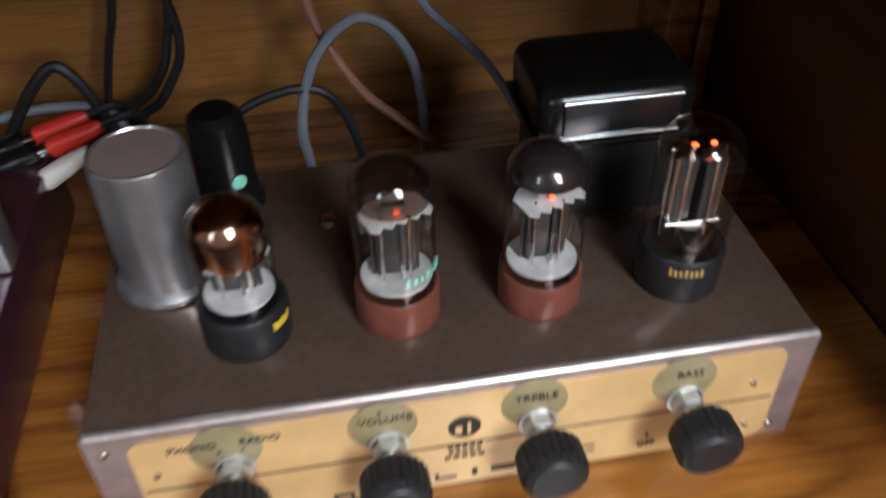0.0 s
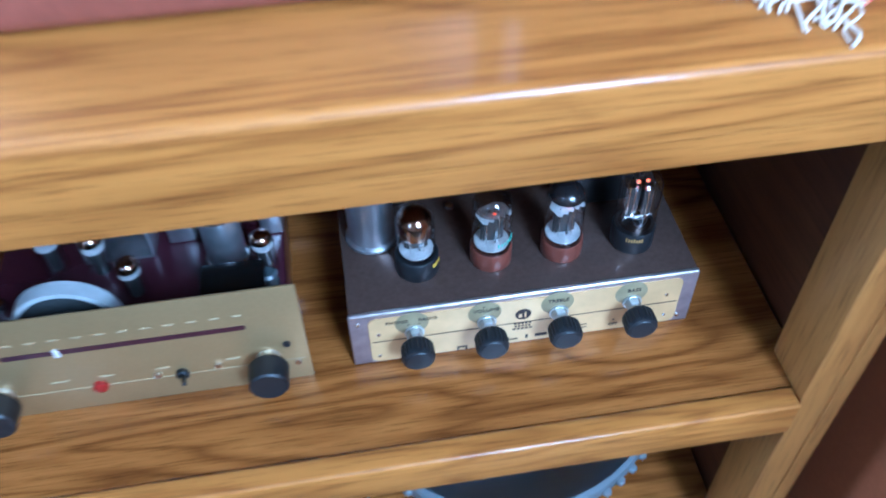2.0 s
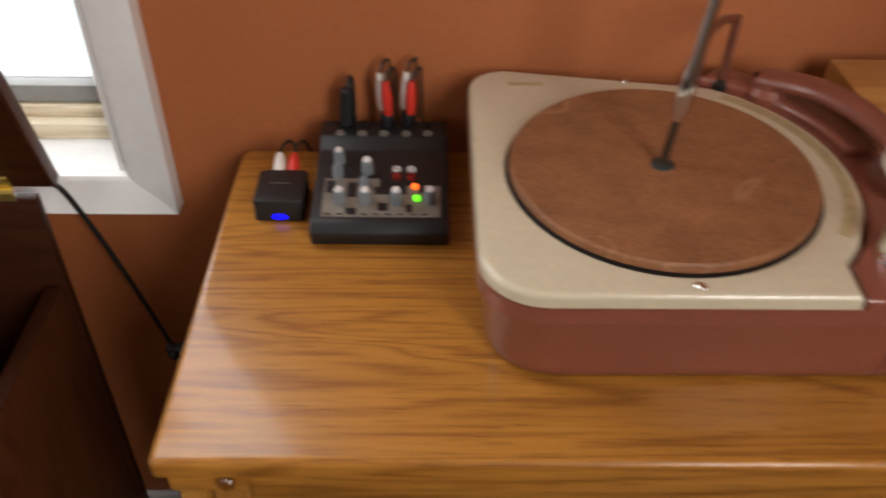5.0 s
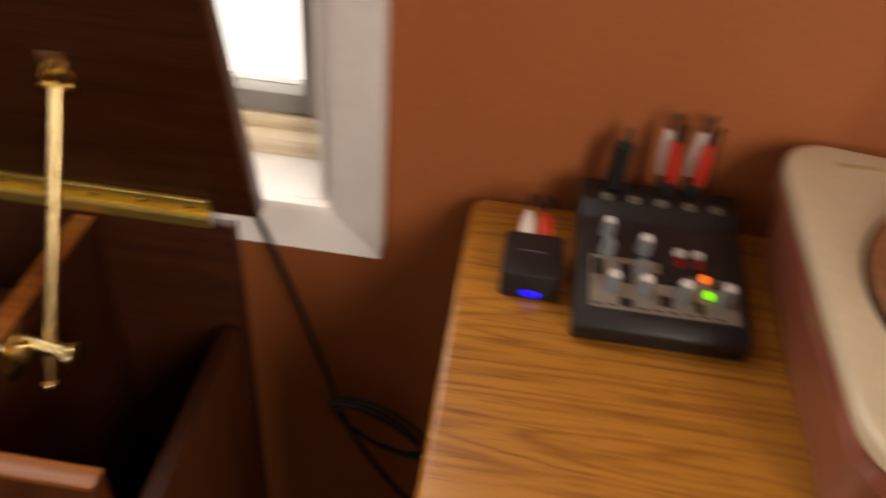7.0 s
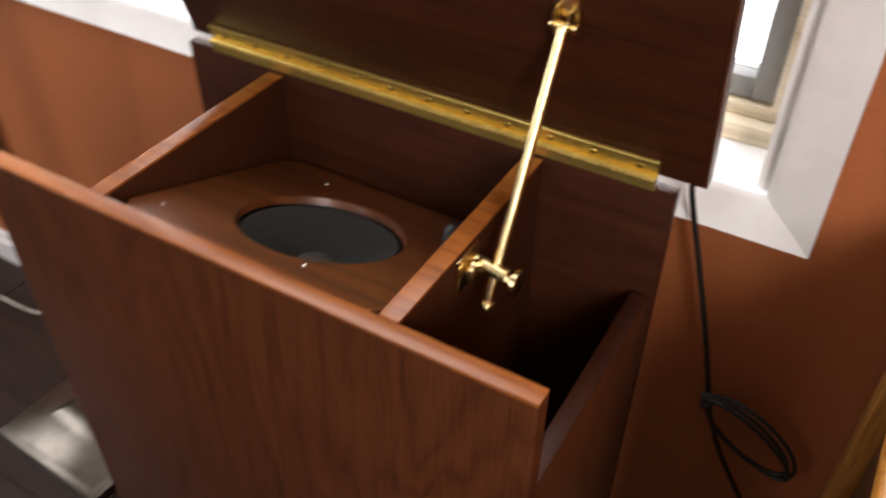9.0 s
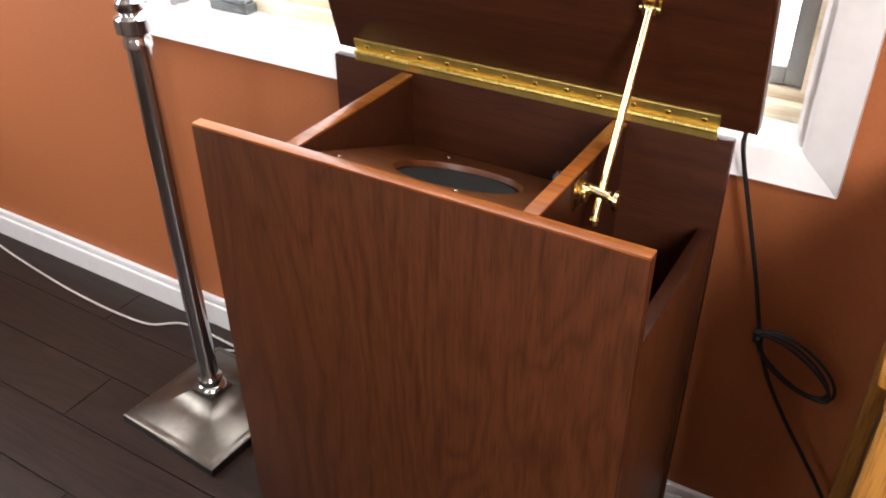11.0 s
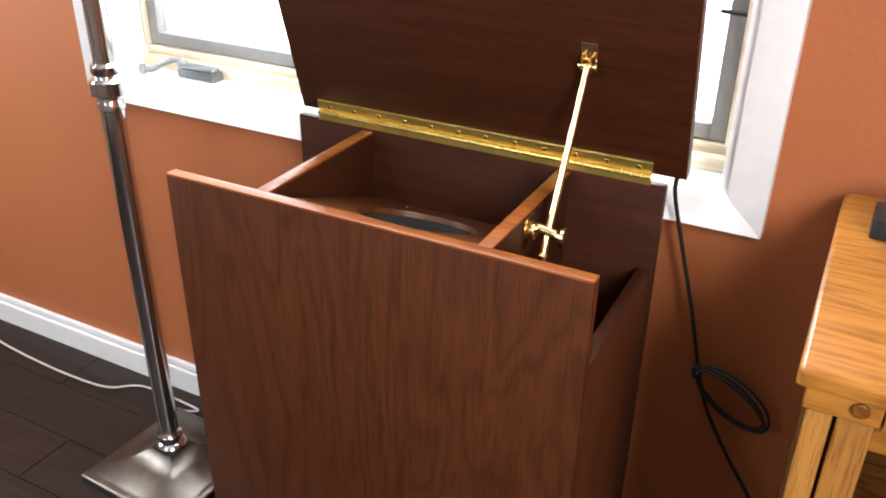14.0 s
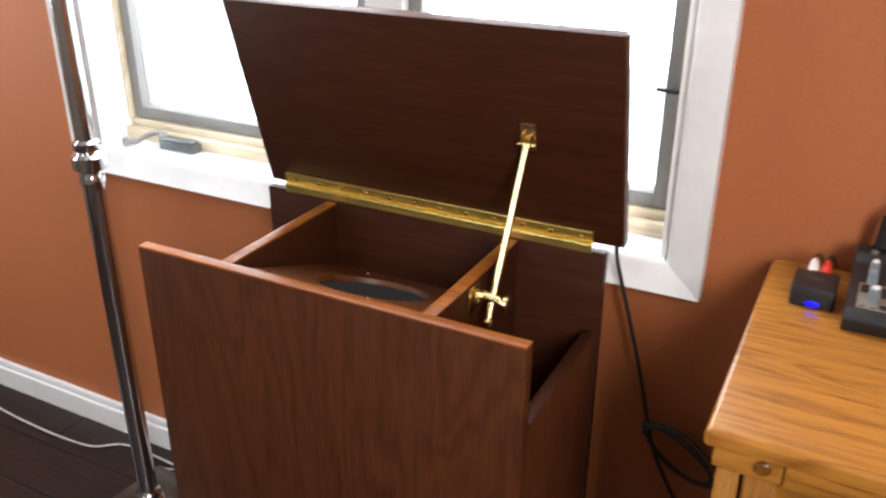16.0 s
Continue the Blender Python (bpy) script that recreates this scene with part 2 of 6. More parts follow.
PRESSED.node_tree.nodes["Principled BSDF"].inputs["Transmission Weight"].default_value = 0.55
GETTER = speckled("getter_mirror", (0.50, 0.33, 0.22), 0.14, 1.0, 0.35, 70, 0)
DARKGETTER = speckled("dark_getter", (0.030, 0.026, 0.026), 0.22, 0.4, 0.35, 70, 0)
MICA = speckled("white_mica", (0.62, 0.61, 0.60), 0.42, 0, 0.25, 140, 0.06, 0, 60)
# Lighter than the zinc sheet: the edge highlight is put into its colour.
BRIGHTEDGE = speckled("zinc_bend_highlight", (0.72, 0.64, 0.60), 0.36, 0.85, 0.2, 120, 0.05)
PLATE = speckled("grey_anode_plate", (0.085, 0.083, 0.082), 0.30, 0.6, 0.3, 80, 0.04)
HEATER = glow("heater_glow", (1.0, 0.10, 0.02), 2.5)
REDPAINT = speckled("oxblood_case_paint", (0.235, 0.072, 0.044), 0.30, 0, 0.10, 160, 0.06, 0.4, 7)
CREAM = speckled("cream_deck_paint", (0.60, 0.52, 0.37), 0.34, 0, 0.06, 130, 0.03, 0.5, 9)
TAN = speckled("tan_worn_paint", (0.44, 0.34, 0.18), 0.4, 0, 0.2, 60, 0.04)


def worn_mat():
    """Brown leather-like disc: mottled at two scales with a few pale creases."""
    m, nodes, links, b = material("worn_brown_mat", (0.27, 0.115, 0.05), 0.6)
    v = coords(nodes, links, (1, 1, 1))
    fine, broad = noise_node(nodes, links, v, 260, 5, 0.65), noise_node(nodes, links, v, 18, 4, 0.6, 0.4)
    r1, r2 = ramp(nodes, [(0.25, (0.20, 0.078, 0.031)), (0.75, (0.36, 0.152, 0.062))]), ramp(nodes, [(0.3, (0.72, 0.70, 0.68)), (0.7, (1.08, 1.06, 1.04))])
    links.new(fine, r1.inputs[0])
    links.new(broad, r2.inputs[0])
    base = mixcol(nodes, links, "MULTIPLY", 1.0, r1.outputs[0], r2.outputs[0])
    bend = noise_node(nodes, links, coords(nodes, links, (1, 2.4, 1), (0, 0, 28)), 3.4, 2, 0.5, 0.8)
    away, absol = nodes.new("ShaderNodeMath"), nodes.new("ShaderNodeMath")
    away.operation, absol.operation = "SUBTRACT", "ABSOLUTE"
    away.inputs[1].default_value = 0.56
    links.new(bend, away.inputs[0])
    links.new(away.outputs[0], absol.inputs[0])
    crease = ramp(nodes, [(0.0, (0.42, 0.42, 0.42)), (0.008, (0.0, 0.0, 0.0))])
    links.new(absol.outputs[0], crease.inputs[0])
    links.new(mixcol(nodes, links, "MIX", crease.outputs[0], base, (0.46, 0.24, 0.13)), b.inputs["Base Color"])
    bump(nodes, links, b, fine, 0.25, 0.0006)
    return m


CORK = worn_mat()
HEADSHELL = speckled("ivory_headshell", (0.70, 0.61, 0.54), 0.4, 0, 0.08, 60, 0.04)
RADIOWOOD = wood("radio_cherry", (0.45, 0.19, 0.05), (0.58, 0.28, 0.08), (0.64, 0.34, 0.11), "X", 5, 0.35, 0.2, 0.25)
TEAL = speckled("teal_radio_face", (0.012, 0.042, 0.052), 0.42, 0, 0.15, 120, 0.05)
PINKDIAL = speckled("pale_dial_ring", (0.50, 0.36, 0.30), 0.35, 0.1, 0.08, 60, 0.02)
SAGE = speckled("sage_knob", (0.20, 0.23, 0.13), 0.4, 0, 0.1, 60, 0.03)
CHARCOAL = speckled("charcoal_mixer", (0.011, 0.011, 0.012), 0.42, 0, 0.2, 90, 0.05)
SILVERFACE = speckled("silver_mixer_face", (0.27, 0.25, 0.215), 0.4, 0.4, 0.15, 90, 0.04)
KNOBGREY = speckled("grey_knob", (0.19, 0.21, 0.23), 0.45, 0, 0.12, 90, 0.03)
KNOBCAP = speckled("pale_knob_cap", (0.70, 0.68, 0.66), 0.4, 0, 0.06, 60, 0)
REDPLUG = speckled("red_plug", (0.62, 0.035, 0.020), 0.35, 0, 0.12, 60, 0.03)
WHITEPLUG = speckled("white_plug", (0.72, 0.66, 0.60), 0.4, 0, 0.08, 60, 0.03)
GREENLED, ORANGELED, BLUELED = glow("green_led", (0.15, 1.0, 0.02), 2), glow("orange_led", (1.0, 0.18, 0.02), 2), glow("blue_led", (0.0, 0.0, 1.0), 2.6)
FRINGE = speckled("cotton_fringe", (0.66, 0.56, 0.43), 0.85, 0, 0.12, 200, 0.1)
REDBOX = speckled("red_lid_plastic", (0.32, 0.008, 0.014), 0.32, 0, 0.1, 60, 0.03, 0.2)
BOXWHITE = speckled("white_card", (0.68, 0.68, 0.70), 0.5, 0, 0.06, 60, 0.03)
YELLOWINK, GREENINK, GOLDINK = (speckled(n, c, 0.5, 0, 0.2, 300, 0) for n, c in (("yellow_ink", (0.60, 0.42, 0.03)), ("green_ink", (0.25, 0.62, 0.45)), ("gold_ink", (0.42, 0.26, 0.08))))
REDINK = speckled("red_jewel", (0.26, 0.016, 0.012), 0.2, 0, 0.2, 60, 0, 0.4)


def woven():
    m, nodes, links, b = material("woven_red_cotton", (0.5, 0.1, 0.07), 0.9)
    v = coords(nodes, links, (1, 1, 1), (0, 0, 33))
    w1, w2 = nodes.new("ShaderNodeTexWave"), nodes.new("ShaderNodeTexWave")
    w1.bands_direction, w2.bands_direction = "X", "Y"
    for w, s in ((w1, 60), (w2, 75)):
        w.inputs["Scale"].default_value, w.inputs["Distortion"].default_value = s, 9
        w.inputs["Detail"].default_value, w.inputs["Detail Scale"].default_value = 2, 2.5
        links.new(v, w.inputs["Vector"])
    mul = nodes.new("ShaderNodeMath")
    mul.operation = "MULTIPLY"
    links.new(w1.outputs["Fac"], mul.inputs[0])
    links.new(w2.outputs["Fac"], mul.inputs[1])
    fleck = noise_node(nodes, links, coords(nodes, links, (1, 2.2, 1), (0, 0, 70)), 230, 3, 0.6)
    r = ramp(nodes, [(0.10, (0.50, 0.040, 0.040)), (0.5, (0.62, 0.085, 0.060))])
    links.new(mul.outputs[0], r.inputs[0])
    f = ramp(nodes, [(0.52, (0, 0, 0)), (0.60, (1, 1, 1))])
    links.new(fleck, f.inputs[0])
    links.new(mixcol(nodes, links, "MIX", f.outputs[0], r.outputs[0], (0.74, 0.48, 0.20)), b.inputs["Base Color"])
    bump(nodes, links, b, mul.outputs[0], 0.6, 0.001)
    return m


WOVEN = woven()

# ---------- mesh helpers ----------
HOME = {}


def box(x0, x1, y0, y1, z0, z1, bevel=0.0, seg=2):
    bm = bmesh.new()
    bmesh.ops.create_cube(bm, size=1)
    for v in bm.verts:
        v.co = Vector(((x0 + x1) / 2 + v.co.x * (x1 - x0), (y0 + y1) / 2 + v.co.y * (y1 - y0), (z0 + z1) / 2 + v.co.z * (z1 - z0)))
    if bevel:
        bmesh.ops.bevel(bm, geom=bm.edges[:], offset=bevel, segments=seg, affect="EDGES", profile=0.5)
    return bm


def lathe(profile, at=(0, 0, 0), seg=28, turn=None):
    """A surface of revolution about z; profile of (radius, height) from bottom to top."""
    bm = bmesh.new()
    rings = []
    for r, z in profile:
        if r < 1e-6:
            rings.append([bm.verts.new((0, 0, z))])
        else:
            rings.append([bm.verts.new((r * math.cos(math.tau * i / seg), r * math.sin(math.tau * i / seg), z)) for i in range(seg)])
    for a, b in zip(rings, rings[1:]):
        for i in range(seg):
            j = (i + 1) % seg
            if len(a) == 1 and len(b) > 1:
                bm.faces.new((a[0], b[j], b[i]))
            elif len(b) == 1 and len(a) > 1:
                bm.faces.new((a[i], a[j], b[0]))
            elif len(a) > 1:
                bm.faces.new((a[i], a[j], b[j], b[i]))
    bmesh.ops.recalc_face_normals(bm, faces=bm.faces[:])
    if turn is not None:
        bm.transform(turn)
    bm.transform(Matrix.Translation(at))
    return bm


def rod(a, b, r, seg=16, cap=0.0):
    """A round bar from a to b."""
    a, b = Vector(a), Vector(b)
    h = (b - a).length
    c = min(cap, r * 0.9)
    prof = [(0, 0), (r - c, 0), (r, c), (r, h - c), (r - c, h), (0, h)] if c else [(0, 0), (r, 0), (r, h), (0, h)]
    return lathe(prof, a, seg, (b - a).to_track_quat("Z", "Y").to_matrix().to_4x4())


def smooth_line(points, steps=8):
    pts = [Vector(p) for p in points]
    out = []
    for i in range(len(pts) - 1):
        p0, p1, p2, p3 = pts[max(i - 1, 0)], pts[i], pts[i + 1], pts[min(i + 2, len(pts) - 1)]
        for s in range(steps):
            t = s / steps
            out.append(0.5 * ((2 * p1) + (p2 - p0) * t + (2 * p0 - 5 * p1 + 4 * p2 - p3) * t * t + (3 * p1 - p0 - 3 * p2 + p3) * t ** 3))
    return out + [pts[-1]]


def tube(points, r, seg=8, steps=8, taper=1.0):
    line = smooth_line(points, steps)
    bm, rings, up = bmesh.new(), [], Vector((0.13, 0.31, 0.94))
    for i, p in enumerate(line):
        d = (line[min(i + 1, len(line) - 1)] - line[max(i - 1, 0)]).normalized()
        s = d.cross(up)
        s = s.normalized() if s.length > 1e-4 else d.orthogonal().normalized()
        u = s.cross(d).normalized()
        up = u
        q = r * (1 + (taper - 1) * i / (len(line) - 1))
        rings.append([bm.verts.new(p + q * (math.cos(math.tau * k / seg) * s + math.sin(math.tau * k / seg) * u)) for k in range(seg)])
    for a, b in zip(rings, rings[1:]):
        for k in range(seg):
            bm.faces.new((a[k], a[(k + 1) % seg], b[(k + 1) % seg], b[k]))
    bm.faces.new(rings[0][::-1])
    bm.faces.new(rings[-1])
    bmesh.ops.recalc_face_normals(bm, faces=bm.faces[:])
    return bm


def prism(outline, z0, z1, bevel=0.0, seg=2):
    bm = bmesh.new()
    lower = [bm.verts.new((x, y, z0)) for x, y in outline]
    upper = [bm.verts.new((x, y, z1)) for x, y in outline]
    n = len(outline)
    bm.faces.new(lower[::-1])
    bm.faces.new(upper)
    for i in range(n):
        bm.faces.new((lower[i], lower[(i + 1) % n], upper[(i + 1) % n], upper[i]))
    bmesh.ops.recalc_face_normals(bm, faces=bm.faces[:])
    if bevel:
        edges = [e for e in bm.edges if abs(e.verts[0].co.z - e.verts[1].co.z) < 1e-6 and e.verts[0].co.z > (z0 + z1) / 2]
        bmesh.ops.bevel(bm, geom=edges, offset=bevel, segments=seg, affect="EDGES", profile=0.5)
    return bm


def loft(rings):
    """Stacked closed outlines of equal length, capped at both ends."""
    bm = bmesh.new()
    vs = [[bm.verts.new(p) for p in ring] for ring in rings]
    n = len(vs[0])
    for a, b in zip(vs, vs[1:]):
        for i in range(n):
            bm.faces.new((a[i], a[(i + 1) % n], b[(i + 1) % n], b[i]))
    bm.faces.new(vs[0][::-1])
    bm.faces.new(vs[-1])
    bmesh.ops.recalc_face_normals(bm, faces=bm.faces[:])
    return bm


def rounded(x0, x1, y0, y1, radii, seg=8):
    """A rounded rectangle; radii for the corners (x1,y1), (x0,y1), (x0,y0), (x1,y0)."""
    out = []
    for (cx, cy, sx, sy, a0), r in zip(((x1, y1, -1, -1, 0), (x0, y1, 1, -1, 90), (x0, y0, 1, 1, 180), (x1, y0, -1, 1, 270)), radii):
        for i in range(seg + 1):
            a = radians(a0 + 90 * i / seg)
            out.append((cx + sx * r + r * math.cos(a), cy + sy * r + r * math.sin(a)))
    return out


def merged(*bms):
    out = bmesh.new()
    for b in bms:
        me = bpy.data.meshes.new("tmp")
        b.to_mesh(me)
        b.free()
        out.from_mesh(me)
        bpy.data.meshes.remove(me)
    return out


def moved(bm, m):
    bm.transform(m)
    return bm


def mesh_of(name, bm, mat, sharp=35):
    me = bpy.data.meshes.new(name)
    bm.to_mesh(me)
    bm.free()
    me.materials.append(mat)
    me.shade_smooth()
    me.set_sharp_from_angle(angle=radians(sharp))
    return me


def thing(name, base, label, category, group="", kind=""):
    ob = new(name)
    ob.empty_display_size = 0.02
    ob.location = base
    HOME[ob.name] = Vector(base)
    return tagged(ob, label, category, group, kind)


def part(name, bm, mat, parent, label="", sharp=35):
    home = HOME[parent.name]
    bm.transform(Matrix.Translation(-home))
    ob = new(name, mesh_of(name, bm, mat, sharp))
    ob.parent = parent
    HOME[ob.name] = home
    return tagged(ob, label)


def solo(name, bm, mat, label, category="", group="", kind="", sharp=35):
    """One top-level mesh in place."""
    ob = new(name, mesh_of(name, bm, mat, sharp))
    HOME[ob.name] = Vector((0, 0, 0))
    return tagged(ob, label, category, group, kind)


def lettering(text, size, m, depth=0.0002):
    """Text as a thin bmesh laid by the pose m (reading along its x, up along its y)."""
    cu = bpy.data.curves.new("tmp", "FONT")
    cu.body, cu.size, cu.extrude, cu.align_x, cu.align_y = text, size, depth, "CENTER", "CENTER"
    cu.resolution_u = 2
    ob = new("tmp", cu)
    me = bpy.data.meshes.new_from_object(ob)
    bm = bmesh.new()
    bm.from_mesh(me)
    bpy.data.objects.remove(ob)
    bpy.data.curves.remove(cu)
    bpy.data.meshes.remove(me)
    bm.transform(m)
    return bm


FRONT = Matrix.Rotation(radians(90), 4, "X")

# ---------- setting ----------
WX0, WX1, WZ0, WZ1 = -1.213, -0.135, 0.722, 1.95
solo("wall_north", merged(box(XL, WX0, 0, 0.16, FLOOR, ZC), box(WX1, XR, 0, 0.16, FLOOR, ZC), box(WX0, WX1, 0, 0.16, FLOOR, WZ0 - 0.012), box(WX0, WX1, 0, 0.16, WZ1, ZC)), WALL, "rust orange painted plaster wall with a window", "wall", kind="structure")
# Outer corner and return are unseen, set to shape the rear light.
solo("wall_east", merged(box(XR, XR + 0.12, -0.78, 0.16, FLOOR, ZC), box(XR + 0.12, XE, -0.78, -0.66, FLOOR, ZC), box(XE, XE + 0.12, YB, -0.66, FLOOR, ZC)), WALL, "rust orange painted wall with an added unseen outer corner", "wall", kind="structure")
# Unseen wall, its opening added for the side fill lamp.
solo("wall_west", merged(box(XL - 0.12, XL, YB, -0.84, FLOOR, ZC), box(XL - 0.12, XL, -0.36, 0.16, FLOOR, ZC), box(XL - 0.12, XL, -0.84, -0.36, FLOOR, 0.72), box(XL - 0.12, XL, -0.84, -0.36, 2.0, ZC)), WALL_PLAIN, "unseen plain beige wall with an opening for the added light", "wall", kind="structure")
solo("wall_south", merged(box(XL, -1.30, YB - 0.12, YB, FLOOR, ZC), box(-1.30, -0.85, YB - 0.12, YB, FLOOR, 1.12), box(-1.30, -0.85, YB - 0.12, YB, 2.30, ZC), box(-0.85, 0.91, YB - 0.12, YB, FLOOR, ZC), box(0.91, 1.51, YB - 0.12, YB, FLOOR, 1.20), box(0.91, 1.51, YB - 0.12, YB, 2.52, ZC), box(1.51, XE + 0.12, YB - 0.12, YB, FLOOR, ZC)), WALL_PLAIN, "unseen plain beige wall with two openings", "wall", kind="structure")
solo("ceiling", box(XL - 0.12, XE + 0.12, YB - 0.12, 0.16, ZC + 0.004, ZC + 0.1), CEIL, "plain white plaster ceiling", "ceiling", kind="structure")
floor = solo("floor", box(XL - 0.12, XE + 0.12, YB - 0.12, 0.16, FLOOR - 0.06, FLOOR - 0.003), PLANK, "dark brown plank floor with fine joints", "floor", kind="structure")


def skirting(x0, x1):
    return merged(box(x0, x1, -0.015, -0.0005, FLOOR, FLOOR + 0.055, 0.002, 1), box(x0, x1, -0.011, -0.0005, FLOOR + 0.055, FLOOR + 0.072, 0.003, 2))


solo("baseboard", skirting(XL, XR), WHITE, "white painted stepped baseboard along the wall", "baseboard", kind="structure")


def haze():
    m, nodes, links, b = material("bright_outdoors", (0.9, 0.95, 1.0), 1.0)
    v = coords(nodes, links, (1, 1, 1))
    r = ramp(nodes, [(0.38, (0.60, 0.78, 0.78)), (0.50, (1.0, 1.0, 1.0))])
    links.new(noise_node(nodes, links, v, 1.1, 4), r.inputs[0])
    links.new(r.outputs[0], b.inputs["Emission Color"])
    b.inputs["Emission Strength"].default_value = 3.0
    return m


solo("backdrop", box(-26, 14, 7.0, 7.05, -14, 12), haze(), "overexposed bright garden and sky beyond the window", "backdrop", kind="structure")

# ---------- window ----------
win = thing("window_1", (-0.65, 0, WZ0), "white cased casement window with grey sashes and crank", "window", kind="structure")


def casing():
    """Flat casing with a raised outer band, mitred at the corners."""
    bms = []
    o, i = (-1.256, -0.0845, 0.679, 2.0), (WX0, WX1, WZ0, WZ1)
    prof = [(0.0, -0.0005), (0.0, -0.020), (0.012, -0.024), (0.30, -0.019), (0.85, -0.015), (1.0, -0.011), (1.0, -0.0005)]

    def ring(t):
        return [o[k] + (i[k] - o[k]) * t for k in range(4)]
    sides = [(0, 2, 1, 2), (1, 2, 1, 3), (1, 3, 0, 3), (0, 3, 0, 2)]
    out = []
    for xa, za, xb, zb in sides:
        bm = bmesh.new()
        rows = []
        for t, y in prof:
            q = ring(t)
            rows.append((bm.verts.new((q[xa], y, q[za])), bm.verts.new((q[xb], y, q[zb]))))
        for a, b in zip(rows, rows[1:]):
            bm.faces.new((a[0], a[1], b[1], b[0]))
        bm.faces.new([r[0] for r in rows])
        bm.faces.new([r[1] for r in rows][::-1])
        bmesh.ops.recalc_face_normals(bm, faces=bm.faces[:])
        out.append(bm)
    return out


for bm in casing():
    part("casing", bm, WHITE, win, "white painted moulded casing board")
part("window_sill", box(WX0, WX1, 0.0, 0.075, WZ0 - 0.012, WZ0), WHITE, win, "white painted sill")
part("sill_stop", box(WX0, WX1, 0.062, 0.10, WZ0, WZ0 + 0.020, 0.002), CREAMWOOD, win, "varnished pale wood stop")
part("sill_stop", box(WX0, WX1, 0.078, 0.13, WZ0 + 0.020, WZ0 + 0.034, 0.002), CREAMWOOD, win, "varnished pale wood stop")
for x0, x1 in ((WX0, WX0 + 0.012), (WX1 - 0.012, WX1)):
    part("jamb", box(x0, x1, 0.0, 0.15, WZ0, WZ1), WHITE, win, "white painted jamb")
part("head_jamb", box(WX0 + 0.012, WX1 - 0.012, 0.0, 0.15, WZ1 - 0.012, WZ1), WHITE, win)
for x0, x1 in ((WX0 + 0.012, WX0 + 0.016), (WX1 - 0.026, WX1 - 0.012)):
    part("stop", box(x0, x1, 0.072, 0.13, WZ0 + 0.034, WZ1 - 0.012, 0.001), CREAMWOOD, win, "varnished pale wood stop")
part("mullion", box(-0.654, -0.586, 0.07, 0.13, WZ0 + 0.034, WZ1 - 0.012, 0.003), WHITE, win, "white painted centre mullion")
for x0, x1 in ((-1.197, -0.657), (-0.583, -0.1625)):
    z0, z1, w = WZ0 + 0.036, WZ1 - 0.02, 0.022
    sash = part("sash", merged(box(x0, x0 + w, 0.084, 0.118, z0, z1, 0.002), box(x1 - w, x1, 0.084, 0.118, z0, z1, 0.002), box(x0 + w, x1 - w, 0.084, 0.118, z0, z0 + w, 0.002), box(x0 + w, x1 - w, 0.084, 0.118, z1 - w, z1, 0.002)), SASH, win, "grey metal clad sash frame")
    part("pane", box(x0 + w, x1 - w, 0.102, 0.105, z0 + w, z1 - w), GLASS, sash, "clear glass pane").visible_shadow = False
part("latch_pin", rod((-0.195, 0.082, 0.93), (-0.160, 0.076, 0.93), 0.003), BLACK, win, "small dark latch pin")
crank = part("crank_base", merged(box(-1.092, -1.012, 0.034, 0.0615, WZ0, WZ0 + 0.016, 0.003), moved(box(-0.036, 0.036, -0.011, 0.011, 0.0, 0.008, 0.004, 3), Matrix.Translation((-1.050, 0.046, WZ0 + 0.015)))), speckled("dark_crank_metal", (0.13, 0.14, 0.14), 0.35, 0.4, 0.15, 60, 0.03), win, "grey crank operator housing")
part("crank_hub", lathe([(0.009, 0), (0.009, 0.012), (0.006, 0.016), (0, 0.016)], (-1.088, 0.044, WZ0 + 0.013), 16), SASH, crank)
part("crank_handle", merged(tube([(-1.088, 0.044, WZ0 + 0.027), (-1.104, 0.040, WZ0 + 0.028), (-1.124, 0.030, WZ0 + 0.019), (-1.137, 0.022, WZ0 + 0.011), (-1.150, 0.017, WZ0 + 0.010)], 0.0052, 8), lathe([(0, -0.009), (0.006, -0.008), (0.008, 0), (0.006, 0.008), (0, 0.009)], (-1.155, 0.015, WZ0 + 0.011), 12)), SASH, crank, "folding grey crank handle")

# ---------- console table ----------
TX0, TX1, TYF, TYB = -0.003, 0.842, -0.413, -0.012
table = thing("console_table", (0.42, -0.21, FLOOR), "honey oak mission style console table with open shelves", "table")
part("tabletop", prism(rounded(TX0 - 0.001, TX1, TYF - 0.001, TYB, (0.014, 0.014, 0.006, 0.006), 6), TOP - 0.0165, TOP, 0.0060, 5), OAK_TOP, table, "grained honey oak top with rounded edge")
part("front_rail", box(0.0665, 0.800, TYF + 0.0008, TYF + 0.030, 0.7188, TOP - 0.0105, 0.0006, 2), OAK_TOP, table, "oak rail under the edge of the top")
part("front_apron", box(0.060, 0.776, TYF + 0.013, TYF + 0.036, 0.6885, 0.7185, 0.002), OAK_TOP, table)
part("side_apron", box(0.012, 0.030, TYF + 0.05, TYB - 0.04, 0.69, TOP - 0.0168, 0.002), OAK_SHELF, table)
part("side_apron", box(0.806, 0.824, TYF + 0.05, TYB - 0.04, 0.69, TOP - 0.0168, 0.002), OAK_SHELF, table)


def leg(x0, x1, y0, y1, split):
    s = x0 + (x1 - x0) * split
    return merged(box(x0, s - 0.0018, y0, y1, FLOOR, TOP - 0.0168, 0.002), box(s + 0.0018, x1, y0 + 0.003, y1, FLOOR, TOP - 0.0168, 0.002))


